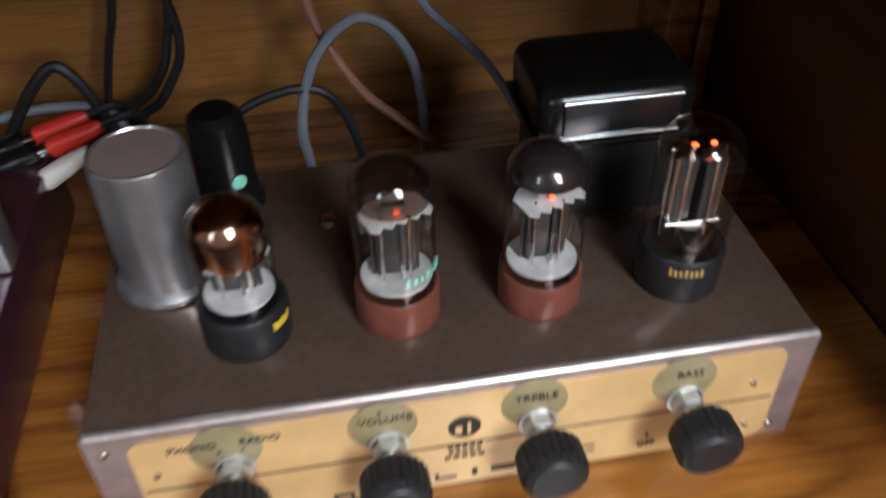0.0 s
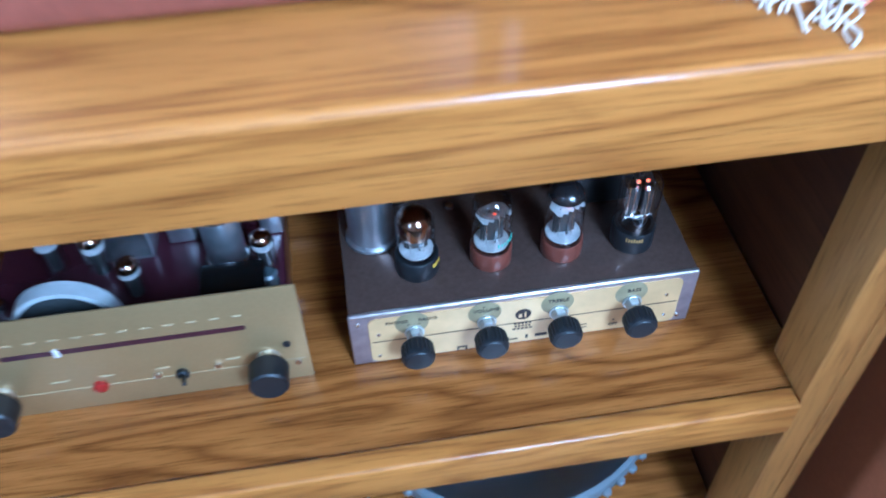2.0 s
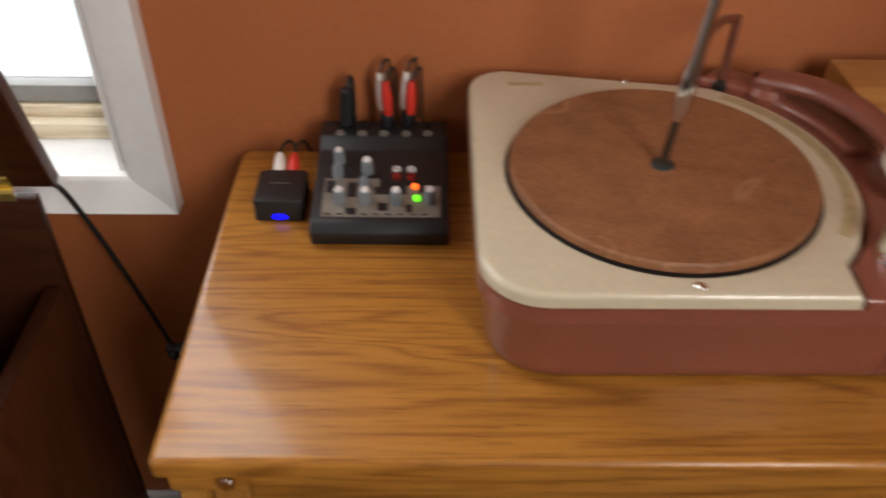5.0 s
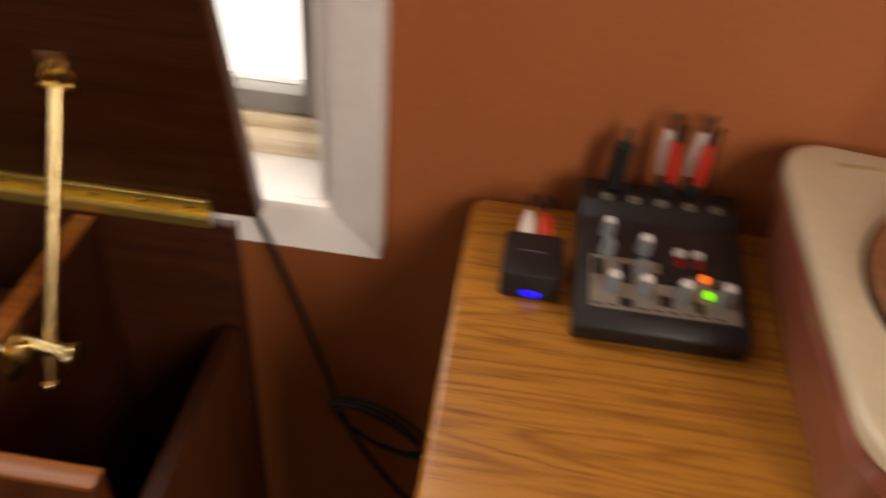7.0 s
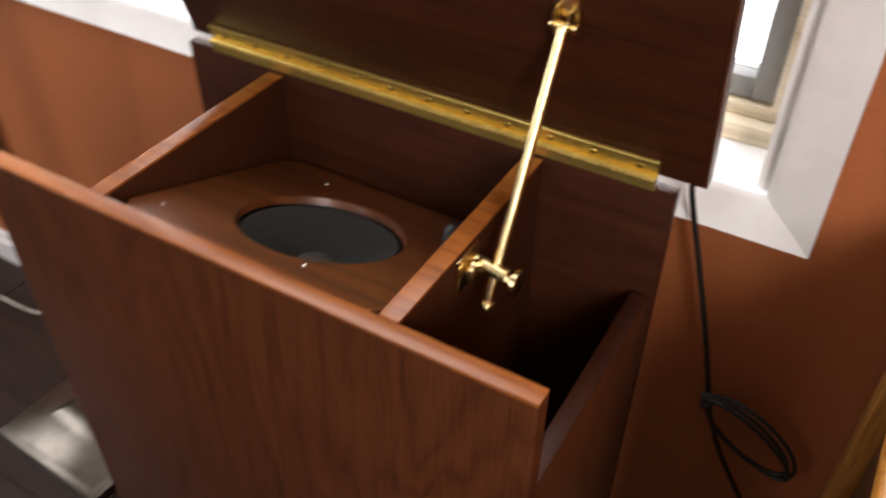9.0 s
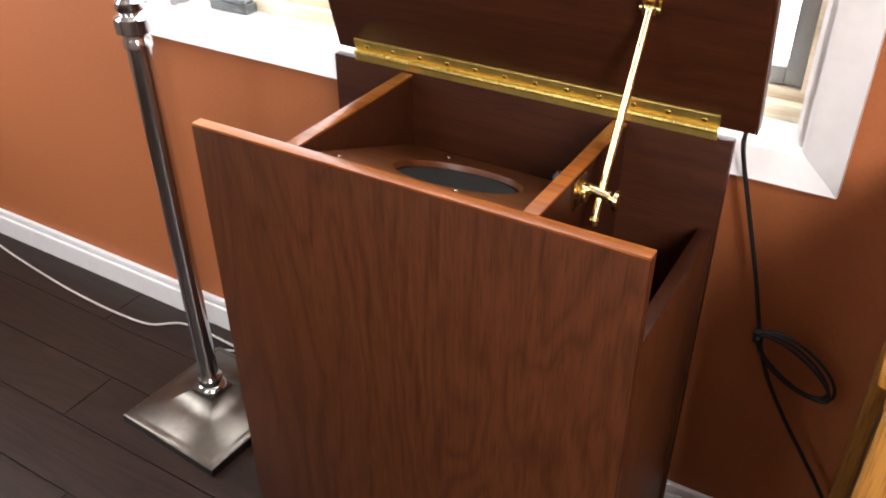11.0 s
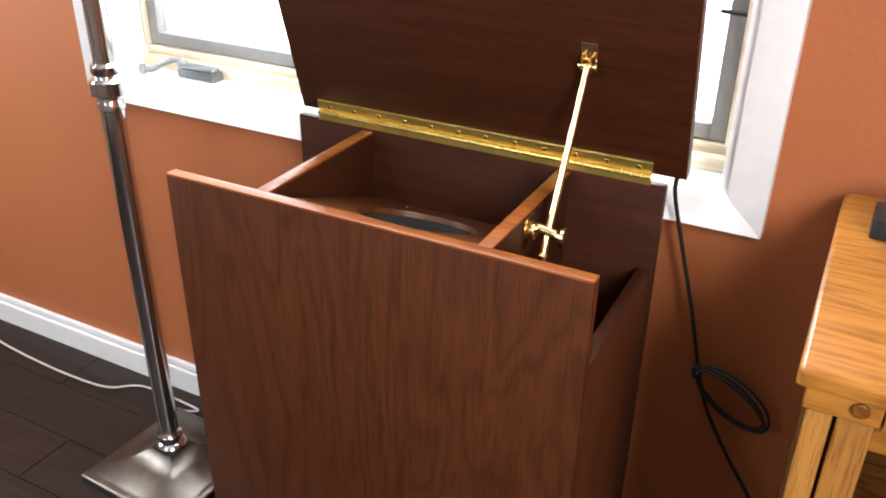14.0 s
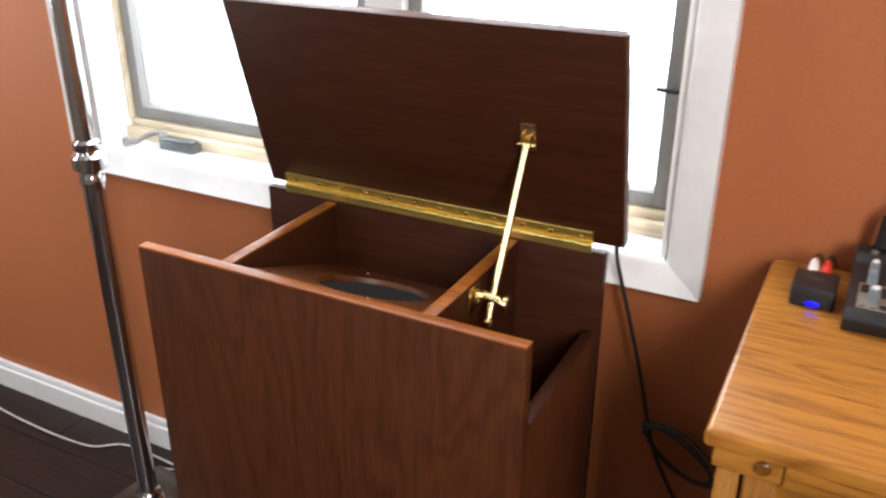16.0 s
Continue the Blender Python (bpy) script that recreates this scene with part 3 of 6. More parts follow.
part("leg", leg(0.010, 0.062, TYF + 0.006, TYF + 0.055, 0.42), OAK_LEG, table, "two-board oak corner post")
part("leg", leg(0.774, 0.816, TYF + 0.006, TYF + 0.055, 0.62), OAK_LEG, table, "two-board oak corner post")
part("leg", leg(0.010, 0.062, TYB - 0.055, TYB - 0.006, 0.42), OAK_LEG, table, "two-board oak corner post")
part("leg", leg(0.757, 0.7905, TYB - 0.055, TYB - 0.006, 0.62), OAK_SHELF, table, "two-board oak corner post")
peg = part("corbel", box(0.005, 0.066, TYF + 0.003, TYF + 0.058, 0.719, TOP - 0.0168, 0.003), OAK_TOP, table, "oak cap block under the top")
part("peg", rod((0.0485, TYF + 0.004, 0.7335), (0.0485, TYF - 0.002, 0.7335), 0.007, 16, 0.002), OAK_SHELF, peg, "round wooden peg")
part("peg", rod((0.007, TYF + 0.030, 0.731), (0.002, TYF + 0.030, 0.731), 0.007, 16, 0.002), OAK_SHELF, peg, "round wooden peg")
part("side_panel", box(0.792, 0.804, TYF + 0.056, TYB - 0.02, 0.13, TOP - 0.0168), OAK_SIDE_SHADED, table, "oak side panel, colour darkened for the shade inside")
part("side_panel", box(0.028, 0.038, TYF + 0.056, TYB - 0.02, 0.13, 0.689), OAK_SIDE_SHADED, table, "oak side panel, colour darkened for the shade inside")
part("back_panel", box(0.040, 0.7905, TYB - 0.005, TYB + 0.003, 0.12, 0.725), OAK_BACK, table, "pale veneered back panel")
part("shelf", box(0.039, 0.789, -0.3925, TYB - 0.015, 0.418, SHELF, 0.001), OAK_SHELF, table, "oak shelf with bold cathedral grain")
part("shelf_rail", box(0.063, 0.773, -0.412, -0.3935, 0.405, SHELF + 0.003, 0.003, 3), OAK_TOP, table, "oak front rail of the shelf")
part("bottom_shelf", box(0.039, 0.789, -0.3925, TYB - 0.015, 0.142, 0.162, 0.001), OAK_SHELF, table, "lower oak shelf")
part("bottom_rail", box(0.063, 0.773, -0.412, -0.3935, 0.125, 0.165, 0.003, 3), OAK_TOP, table, "oak front rail")

# ---------- speaker cabinet ----------
CF, CB = -0.354, -0.088
cab = thing("speaker_cabinet", (-0.47, -0.22, FLOOR), "dark cherry horn speaker cabinet with its lid propped open", "cabinet")
part("front_panel", box(-0.745, -0.197, CF, CF + 0.016, FLOOR, 0.7513, 0.001), CHERRY, cab, "dark cherry veneered front panel")
part("edge_band", box(-0.745, -0.197, CF, CF + 0.016, 0.7517, 0.7548, 0.0008), CHERRY_EDGE, cab, "lighter orange edge banding")
part("back_panel", box(-0.730, -0.1945, CB - 0.0125, CB, FLOOR, 0.757, 0.001), CHERRY_LID, cab, "cherry back panel, colour darkened for the cabinet's inner shade")
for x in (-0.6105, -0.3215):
    div = part("divider", box(x - 0.0085, x + 0.0085, CF + 0.017, CB - 0.017, 0.30, 0.7508, 0.0008), CHERRY_LID, cab, "cherry divider, colour darkened for the cabinet's inner shade")
    part("edge_band", box(x - 0.0085, x + 0.0085, CF + 0.017, CB - 0.017, 0.7512, 0.7542, 0.0008), CHERRY_EDGE, div, "lighter orange edge banding")
for x in (-0.2060, -0.7120):
    side = part("side_panel", box(x - 0.008, x + 0.008, CF + 0.017, CB - 0.017, FLOOR, 0.641, 0.001), CHERRY, cab, "dark cherry side panel")
    part("edge_band", box(x - 0.008, x + 0.008, CF + 0.017, CB - 0.017, 0.6415, 0.644, 0.0008), CHERRY_LID, side)
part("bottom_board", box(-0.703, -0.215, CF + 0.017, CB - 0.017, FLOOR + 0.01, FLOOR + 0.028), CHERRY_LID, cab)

# sloping baffle with a round hole, on its own tilted plane
BAF = Matrix.Translation((-0.466, -0.223, 0.7025)) @ Matrix.Rotation(-math.atan(0.385), 4, "X")
HX, HY, HR = 0.006, -0.012, 0.075


def baffle():
    bm = bmesh.new()
    n, w, d = 48, 0.132, 0.118
    inner_u, inner_l, outer_u, outer_l = [], [], [], []
    for i in range(n):
        a = math.tau * i / n
        c, s = math.cos(a), math.sin(a)
        k = min((w if c > 0 else w) / max(abs(c), 1e-6), d / max(abs(s), 1e-6))
        inner_u.append(bm.verts.new((HX + HR * c, HY + HR * s, 0)))
        inner_l.append(bm.verts.new((HX + (HR - 0.002) * c, HY + (HR - 0.002) * s, -0.007)))
        outer_u.append(bm.verts.new((k * c, k * s, 0)))
        outer_l.append(bm.verts.new((k * c, k * s, -0.018)))
    for i in range(n):
        j = (i + 1) % n
        for a, b in ((outer_u, inner_u), (inner_u, inner_l), (inner_l, outer_l), (outer_l, outer_u)):
            bm.faces.new((a[i], a[j], b[j], b[i]))
    bmesh.ops.recalc_face_normals(bm, faces=bm.faces[:])
    bm.transform(BAF)
    return bm


part("baffle", baffle(), wood("baffle_cherry", (0.085, 0.024, 0.006), (0.145, 0.042, 0.010), (0.19, 0.060, 0.015), "X", 6, 0.42, 0.1, 0.35), cab, "reddish sloping baffle board")
woofer = part("woofer", lathe([(0.086, -0.0185), (0.086, -0.024), (0.078, -0.026), (0.073, -0.021), (0.068, -0.0175), (0.062, -0.022), (0.022, -0.048), (0.018, -0.0475)], (HX, HY, 0.0105), 40, None), CONE, cab, "black paper cone loudspeaker driver")
woofer.data.transform(Matrix.Translation(HOME[cab.name] * -1) @ BAF @ Matrix.Translation(HOME[cab.name]))
part("dust_cap", moved(lathe([(0.021, -0.0480), (0.017, -0.0420), (0.010, -0.0385), (0, -0.0375)], (HX, HY, 0.0105), 24), BAF), speckled("dust_cap_paper", (0.10, 0.095, 0.085), 0.28, 0, 0.2, 90, 0.03, 0.3), woofer, "domed grey dust cap")
for u, v in ((-0.108, -0.085), (0.045, -0.088), (-0.06, 0.085), (0.105, 0.055)):
    part("screw", lathe([(0, 0), (0.0028, 0), (0.0022, 0.0014), (0, 0.0018)], BAF @ Vector((u, v, 0.0)), 10, BAF.to_3x3().to_4x4()), STEEL, cab)
part("cable_plug", moved(lathe([(0, 0), (0.010, 0), (0.010, 0.020), (0.006, 0.026), (0, 0.026)], (0.108, 0.040, 0), 14), BAF), BLACK, cab, "black cable gland")

# lid, leaning forward on its hinge
LID = Matrix.Translation((-0.449, -0.096, 0.7685)) @ Matrix.Rotation(radians(15.2), 4, "X")
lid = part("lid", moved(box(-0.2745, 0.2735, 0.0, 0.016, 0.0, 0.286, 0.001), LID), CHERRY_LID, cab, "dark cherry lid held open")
part("edge_band", moved(box(0.2738, 0.2763, 0.0, 0.016, 0.0, 0.286, 0.0006), LID), CHERRY, lid)
hinge = part("piano_hinge", merged(moved(box(-0.245, 0.2365, -0.0040, -0.0004, 0.0005, 0.0180, 0.0004, 1), LID), box(-0.694, -0.2125, CB - 0.0145, CB - 0.0128, 0.7555, 0.7635, 0.0004, 1)), BRASS_HINGE, cab, "bright brass piano hinge")
KN = 40
for i in range(KN):
    x0 = -0.694 + 0.4815 * i / KN
    part("knuckle", rod((x0 + 0.0004, -0.1025, 0.7668), (x0 + 0.4815 / KN - 0.0004, -0.1025, 0.7668), 0.0036, 10), BRASS_HINGE, hinge)
for i in range(12):
    part("screw", moved(lathe([(0, 0), (0.0035, 0), (0.0025, 0.0012), (0, 0.0015)], (-0.225 + 0.0405 * i, -0.0040, 0.0095), 10, Matrix.Rotation(radians(90), 4, "X")), LID), BRASS_SCREW, hinge)
top_end, low_end = LID @ Vector((0.157, -0.009, 0.138)), Vector((-0.2905, -0.246, 0.707))
stay = part("lid_stay", rod(low_end, top_end, 0.0042, 14, 0.001), BRASS, cab, "polished brass lid stay rod")
part("stay_tip", lathe([(0, -0.006), (0.0055, -0.004), (0.0055, 0.002), (0.004, 0.004), (0, 0.006)], low_end, 14), BRASS, stay)
part("lid_bracket", merged(moved(box(0.147, 0.167, -0.003, -0.0005, 0.126, 0.164, 0.001), LID), moved(box(0.1495, 0.1520, -0.013, -0.003, 0.132, 0.152, 0.001), LID), moved(box(0.162, 0.1645, -0.013, -0.003, 0.132, 0.152, 0.001), LID), moved(rod((0.146, -0.009, 0.138), (0.168, -0.009, 0.138), 0.003), LID)), BRASS, stay, "small brass fork bracket")
grip = low_end.lerp(top_end, 0.13)
part("clamp_block", merged(rod(grip + Vector((-0.020, 0.0, 0.003)), grip + Vector((0.010, 0, -0.002)), 0.0062, 14, 0.001), box(-0.3128, -0.3100, -0.258, -0.226, 0.716, 0.750, 0.001), lathe([(0.004, 0), (0.010, 0.004), (0.010, 0.008), (0, 0.009)], (-0.3100, -0.242, 0.734), 14, Matrix.Rotation(radians(90), 4, "Y"))), BRASS, stay, "brass clamp bracket on the divider")
part("thumb_screw", lathe([(0, 0), (0.004, 0), (0.004, 0.006), (0.011, 0.007), (0.011, 0.011), (0, 0.012)], grip + Vector((0.010, -0.003, -0.002)), 18, Matrix.Rotation(radians(90), 4, "Y")), BRASS, stay, "knurled brass thumb screw")

# ---------- hanging black cord ----------
C = -0.030
loop = [(-0.183, -0.088, 0.774), (-0.190, -0.066, 0.752), (-0.192, -0.040, 0.715), (-0.174, C, 0.640), (-0.151, C, 0.559), (-0.134, C, 0.492), (-0.128, C, 0.466)]
coil = []
for k in range(46):
    a, n = math.tau * k / 15, k // 15
    u, w = (0.0600, 0.0560, 0.0585, 0.055)[n] * (1 - math.cos(a)), (0.0300, 0.0245, 0.0205, 0.02)[n] * math.sin(a)
    coil.append((-0.127 + u * 0.84 + w * 0.55, C - 0.004 * n, 0.470 - u * 0.57 + w * 0.83))
tail = [(-0.128, C, 0.466), (-0.120, C, 0.440), (-0.106, C, 0.405), (-0.086, C, 0.368), (-0.060, C, 0.326), (-0.0365, C, 0.292), (0.005, C, 0.225), (0.030, C, 0.15), (0.040, C, 0.06)]
cord = thing("black_cable", (-0.12, C, FLOOR), "black cord tied in a loose coil against the wall", "power cord")
part("cord", tube(loop, 0.0029), CORD, cord)
part("coil", tube(coil, 0.0024, 8, 4), CORD, cord, "loose coil of black cord")
part("cord", tube(tail, 0.0029), CORD, cord)
part("tie", rod((-0.128, C - 0.004, 0.458), (-0.130, C - 0.004, 0.478), 0.0070, 12, 0.002), CORD, cord, "knot of black cord")

# ---------- floor lamp ----------
LX, LY = -0.999, -0.2
lamp = thing("floor_lamp", (LX, LY, FLOOR), "brushed steel floor lamp on a square stepped base", "lamp")
LT = Matrix.Translation((LX, LY, 0)) @ Matrix.Rotation(radians(-4), 4, "Z")


def square(h, z):
    return [(-h, -h, z), (h, -h, z), (h, h, z), (-h, h, z)]


part("base", moved(loft([square(0.117, FLOOR), square(0.117, FLOOR + 0.016), square(0.113, FLOOR + 0.019), square(0.106, FLOOR + 0.020), square(0.101, FLOOR + 0.024), square(0.058, FLOOR + 0.038), square(0.027, FLOOR + 0.056), square(0.025, FLOOR + 0.060)]), LT), PEWTER, lamp, "square stepped pewter base")
part("neck", lathe([(0.025, FLOOR + 0.060), (0.027, FLOOR + 0.064), (0.025, FLOOR + 0.068), (0.020, FLOOR + 0.071), (0.022, FLOOR + 0.078), (0.022, FLOOR + 0.087), (0.019, FLOOR + 0.091), (0.0172, FLOOR + 0.096)], (LX, LY, 0), 28), LAMPSTEEL, lamp, "turned steel neck")
part("pole", lathe([(0.0172, FLOOR + 0.096), (0.0172, 0.752), (0, 0.753)], (LX, LY, 0), 28), LAMPSTEEL, lamp, "brushed steel tube")
part("collar", lathe([(0.0172, 0.748), (0.0200, 0.750), (0.0200, 0.760), (0.0182, 0.763), (0.0182, 0.769), (0.0262, 0.773), (0.0262, 0.793), (0.0210, 0.797), (0.0172, 0.799), (0.0205, 0.805), (0.0205, 0.815), (0.015, 0.819)], (LX, LY, 0), 32), LAMPSTEEL, lamp, "turned steel collar")
part("upper_pole", lathe([(0.0150, 0.815), (0.0150, 1.55), (0, 1.55)], (LX, LY, 0), 28), LAMPSTEEL, lamp, "brushed steel tube")
part("shade", lathe([(0.17, 1.45), (0.12, 1.70), (0.118, 1.70), (0.168, 1.45)], (LX, LY, 0), 36), speckled("linen_shade", (0.62, 0.57, 0.48), 0.9, 0, 0.1, 200, 0.1), lamp, "plain linen shade")
CZ = FLOOR + 0.004
solo("lamp_cord", tube([(-2.05, -0.020, CZ), (-1.80, -0.060, CZ), (-1.640, -0.080, CZ), (-1.515, -0.091, CZ), (-1.385, -0.094, CZ), (-1.295, -0.085, CZ), (-1.235, -0.048, CZ), (-1.120, -0.048, CZ), (-1.075, -0.055, CZ), (-1.12, -0.075, CZ)], 0.0023), WHITECORD, "thin white lamp cord lying on the floor", "power cord")

# ---------- turntable ----------
PX, PY = 0.394, -0.187
tt = thing("record_player", (0.42, -0.19, TOP), "oxblood and cream portable record player with wooden platter", "turntable")


def case_ring(inset, z, front=0.0):
    return [(x, y, z) for x, y in rounded(0.238 + inset, 0.609 - inset, -0.339 + inset + front, -0.012 - inset, (0.060, 0.036, 0.050, 0.062))]


part("case", loft([case_ring(0.016, TOP + 0.0012), case_ring(0.0112, TOP + 0.0030), case_ring(0.0090, TOP + 0.0075), case_ring(0.0080, TOP + 0.016), case_ring(0.0042, TOP + 0.064), case_ring(0.0032, TOP + 0.0675), case_ring(-0.0006, TOP + 0.0690), case_ring(-0.0012, TOP + 0.0710), case_ring(-0.0006, TOP + 0.0730), case_ring(0.000, TOP + 0.0830), case_ring(0.002, TOP + 0.0840), case_ring(0.002, TOP + 0.0862)]), REDPAINT, tt, "oxblood painted tapered case with a rolled lip", 50)


def corner_pillar():
    """Thicker front corner that stands proud of the sunken front, its edge swept in at top and foot."""
    rings = []
    for inset, z, x0 in ((0.0125, 0.0030, 0.530), (0.0072, 0.008, 0.546), (0.0052, 0.018, 0.552), (0.0032, 0.040, 0.553), (0.0010, 0.058, 0.551), (0.0002, 0.066, 0.544), (-0.0004, 0.0685, 0.530)):
        front, side, r = -0.339 + inset, 0.609 - inset, 0.036
        pts = [(x0 + 0.0, front + 0.0055), (x0 + 0.003, front + 0.001), (x0 + 0.008, front)]
        pts += [(side - r + r * math.sin(radians(q)), front + r - r * math.cos(radians(q))) for q in range(0, 91, 10)]
        pts += [(side, -0.16), (side - 0.006, -0.152), (side - 0.02, -0.152), (side - 0.03, -0.29), (x0, -0.31)]
        rings.append([(x, y, TOP + z) for x, y in pts])
    return loft(rings)


part("corner_pillar", corner_pillar(), REDPAINT, tt, "proud oxblood front corner", 50)
for x, y in ((0.29, -0.30), (0.55, -0.30), (0.29, -0.07), (0.55, -0.07)):
    part("foot", rod((x, y, TOP), (x, y, TOP + 0.005), 0.009), BLACK, tt)


def arc(cx, cy, r, a0, a1, n):
    return [(cx + r * math.cos(radians(a0 + (a1 - a0) * i / n)), cy + r * math.sin(radians(a0 + (a1 - a0) * i / n))) for i in range(n + 1)]


DZ = TOP + 0.0845
right_arc = arc(PX, PY, 0.163, -44, 62, 22)
deck = [(0.510, -0.3395)] + right_arc + arc(0.2735, -0.048, 0.036, 90, 180, 7) + arc(0.2875, -0.2895, 0.050, 180, 270, 9)
part("deck", prism(deck, DZ + 0.0022, DZ + 0.015, 0.0055, 4), CREAM, tt, "cream painted deck plate")
ring_out, ring_in = arc(PX, PY, 0.1565, -34, 56, 24), arc(PX, PY, 0.146, 56, -34, 24)
part("worn_band", prism(ring_out + ring_in, DZ + 0.0140, DZ + 0.01515), TAN, tt, "tan discoloured edge of the deck")
side_top = arc(PX, PY, 0.166, 62, -42, 22) + [(0.514, -0.3385)] + arc(0.545, -0.2765, 0.062, 270, 360, 8) + arc(0.545, -0.084, 0.062, 0, 90, 8) + [(0.48, -0.022)]
part("arm_deck", prism(side_top, DZ - 0.002, DZ + 0.010, 0.004, 3), REDPAINT, tt, "oxblood tone arm deck")
MY = PY - 0.004
# Thin black ring laid on the deck as the shade round the platter.
part("platter_shade_ring", lathe([(0.1305, DZ + 0.0152), (0.1305, DZ + 0.0155), (0.128, DZ + 0.0155), (0.125, DZ + 0.0152)], (PX, MY, 0), 56), BLACK, tt, "black ring for the shade round the platter")
platter = part("platter", lathe([(0, DZ + 0.0153), (0.1255, DZ + 0.0153), (0.1268, DZ + 0.017), (0.1268, DZ + 0.0225), (0.1250, DZ + 0.0245), (0, DZ + 0.0245)], (PX, MY, 0), 64), CORK, tt, "worn brown platter mat")
part("spindle_boss", lathe([(0.0100, 0), (0.0095, 0.0012), (0.0060, 0.0020), (0.0035, 0.0024)], (PX, MY, DZ + 0.0245), 20), speckled("grey_boss", (0.045, 0.052, 0.050), 0.5, 0.3, 0.3, 90, 0.05), platter, "small dark centre boss")
SP = DZ + 0.0250
LEANT = Matrix.Translation((PX, MY, SP)) @ Matrix.Rotation(radians(5), 4, "Y")
spindle = part("spindle", moved(lathe([(0.0036, 0), (0.0030, 0.052), (0, 0.052)], (0, 0, 0), 14), LEANT), PEWTER, tt, "thin steel changer spindle")
part("spindle_sleeve", moved(lathe([(0.0034, 0.042), (0.0064, 0.052), (0.0068, 0.085), (0.0046, 0.10), (0.0046, 0.16), (0, 0.162)], (0, 0, 0), 16), LEANT), CHROME, spindle, "bright chrome spindle sleeve")
for x, y in ((0.395, -0.329), (0.392, -0.034)):
    part("screw", lathe([(0, 0), (0.0045, 0), (0.003, 0.0015), (0, 0.002)], (x, y, DZ + 0.015), 12), STEEL, tt)
part("badge", box(0.276, 0.310, -0.045, -0.039, DZ + 0.0148, DZ + 0.0156), TAN, tt, "small worn badge bar")
ARM = [(0.520, -0.045, DZ + 0.026), (0.556, -0.085, DZ + 0.036), (0.578, -0.130, DZ + 0.040), (0.588, -0.168, DZ + 0.038), (0.590, -0.190, DZ + 0.035)]
part("tone_arm_ridge", prism([(x, y) for x, y in arc(PX, PY, 0.172, 66, 10, 14)] + [(x, y) for x, y in arc(PX, PY, 0.205, 10, 62, 14)], DZ + 0.0095, DZ + 0.019, 0.005, 3), REDPAINT, tt, "raised oxblood moulding round the arm")


def arm_body():
    line = smooth_line(ARM, 6)
    rings = []
    for i, p in enumerate(line):
        d = (line[min(i + 1, len(line) - 1)] - line[max(i - 1, 0)]).normalized()
        s = Vector((d.y, -d.x, 0)).normalized()
        w = 0.017 - 0.006 * i / (len(line) - 1)
        rings.append([p + s * w * math.cos(math.tau * k / 12) + Vector((0, 0, 0.010)) * math.sin(math.tau * k / 12) for k in range(12)])
    return loft(rings)


arm = part("tone_arm", arm_body(), REDPAINT, tt, "broad curved oxblood tone arm", 60)
part("arm_pivot", lathe([(0.022, 0), (0.022, 0.008), (0.017, 0.014), (0.017, 0.020)], (0.526, -0.052, DZ + 0.009), 24), REDPAINT, tt)
part("headshell", moved(box(-0.0165, 0.0165, -0.026, 0.024, -0.011, 0.013, 0.005, 3), Matrix.Translation((0.590, -0.212, DZ + 0.034)) @ Matrix.Rotation(radians(-6), 4, "Z")), HEADSHELL, arm, "pale ivory pickup head")
part("stylus_holder", moved(box(-0.010, 0.010, -0.022, -0.006, -0.019, -0.011, 0.002), Matrix.Translation((0.590, -0.212, DZ + 0.034))), CHROME, arm)
part("arm_rest", rod((0.588, -0.222, DZ + 0.009), (0.588, -0.222, DZ + 0.017), 0.012, 18, 0.002), REDPAINT, tt)
knob = part("speed_knob", lathe([(0.0190, 0), (0.0190, 0.002), (0.0175, 0.0032), (0.0175, 0.0235), (0.0168, 0.0250), (0.0120, 0.0252)], (0.556, -0.290, DZ + 0.0095), 28), CHROME, tt, "chrome speed selector knob")
part("knob_cap", lathe([(0.0125, 0.0250), (0.0120, 0.0275), (0.010, 0.0300), (0, 0.0308)], (0.556, -0.290, DZ + 0.0095), 22), REDPAINT, knob, "oxblood knob cap")
part("lever", merged(box(0.579, 0.589, -0.290, -0.280, DZ + 0.0095, DZ + 0.022, 0.002), box(0.577, 0.591, -0.292, -0.278, DZ + 0.020, DZ + 0.034, 0.003)), CHROME, tt, "small chrome switch lever")
post = part("overarm_post", merged(lathe([(0.009, 0), (0.009, 0.004), (0.006, 0.008), (0.004, 0.009), (0.004, 0.075), (0, 0.075)], (0.486, -0.034, DZ + 0.009), 16)), BAKELITE, tt, "thin brown overarm post")
part("overarm", tube([(0.486, -0.034, DZ + 0.080), (0.470, -0.050, DZ + 0.088), (0.452, -0.075, DZ + 0.092), (0.430, -0.11, DZ + 0.090)], 0.0042), BAKELITE, post, "brown overarm")
part("post_foot", lathe([(0.010, 0), (0.010, 0.006), (0.005, 0.010)], (0.486, -0.034, DZ + 0.009), 16), BLACK, post)
tt.location += Vector((-0.005, -0.004, 0.0))

# ---------- small mixer ----------
mixer = thing("mixer", (0.147, -0.095, TOP), "small black audio mixer with grey knobs and lit indicators", "mixer")
MX0, MX1, MY0, MY1 = 0.083, 0.211, -0.171, -0.020


def mixer_case():
    def ring(x, c):
        pts = [(MY0 + 0.003, TOP + 0.0022), (MY1, TOP + 0.0022), (MY1, TOP + 0.046), (MY1 - 0.030, TOP + 0.047), (MY1 - 0.044, TOP + 0.038), (MY0 + 0.010, TOP + 0.026), (MY0, TOP + 0.018)]
        return [(x, y, z) for y, z in pts]
    bm = loft([ring(MX0, 0), ring(MX1, 0)])
    bmesh.ops.bevel(bm, geom=bm.edges[:], offset=0.0025, segments=2, affect="EDGES", profile=0.5)
    return bm


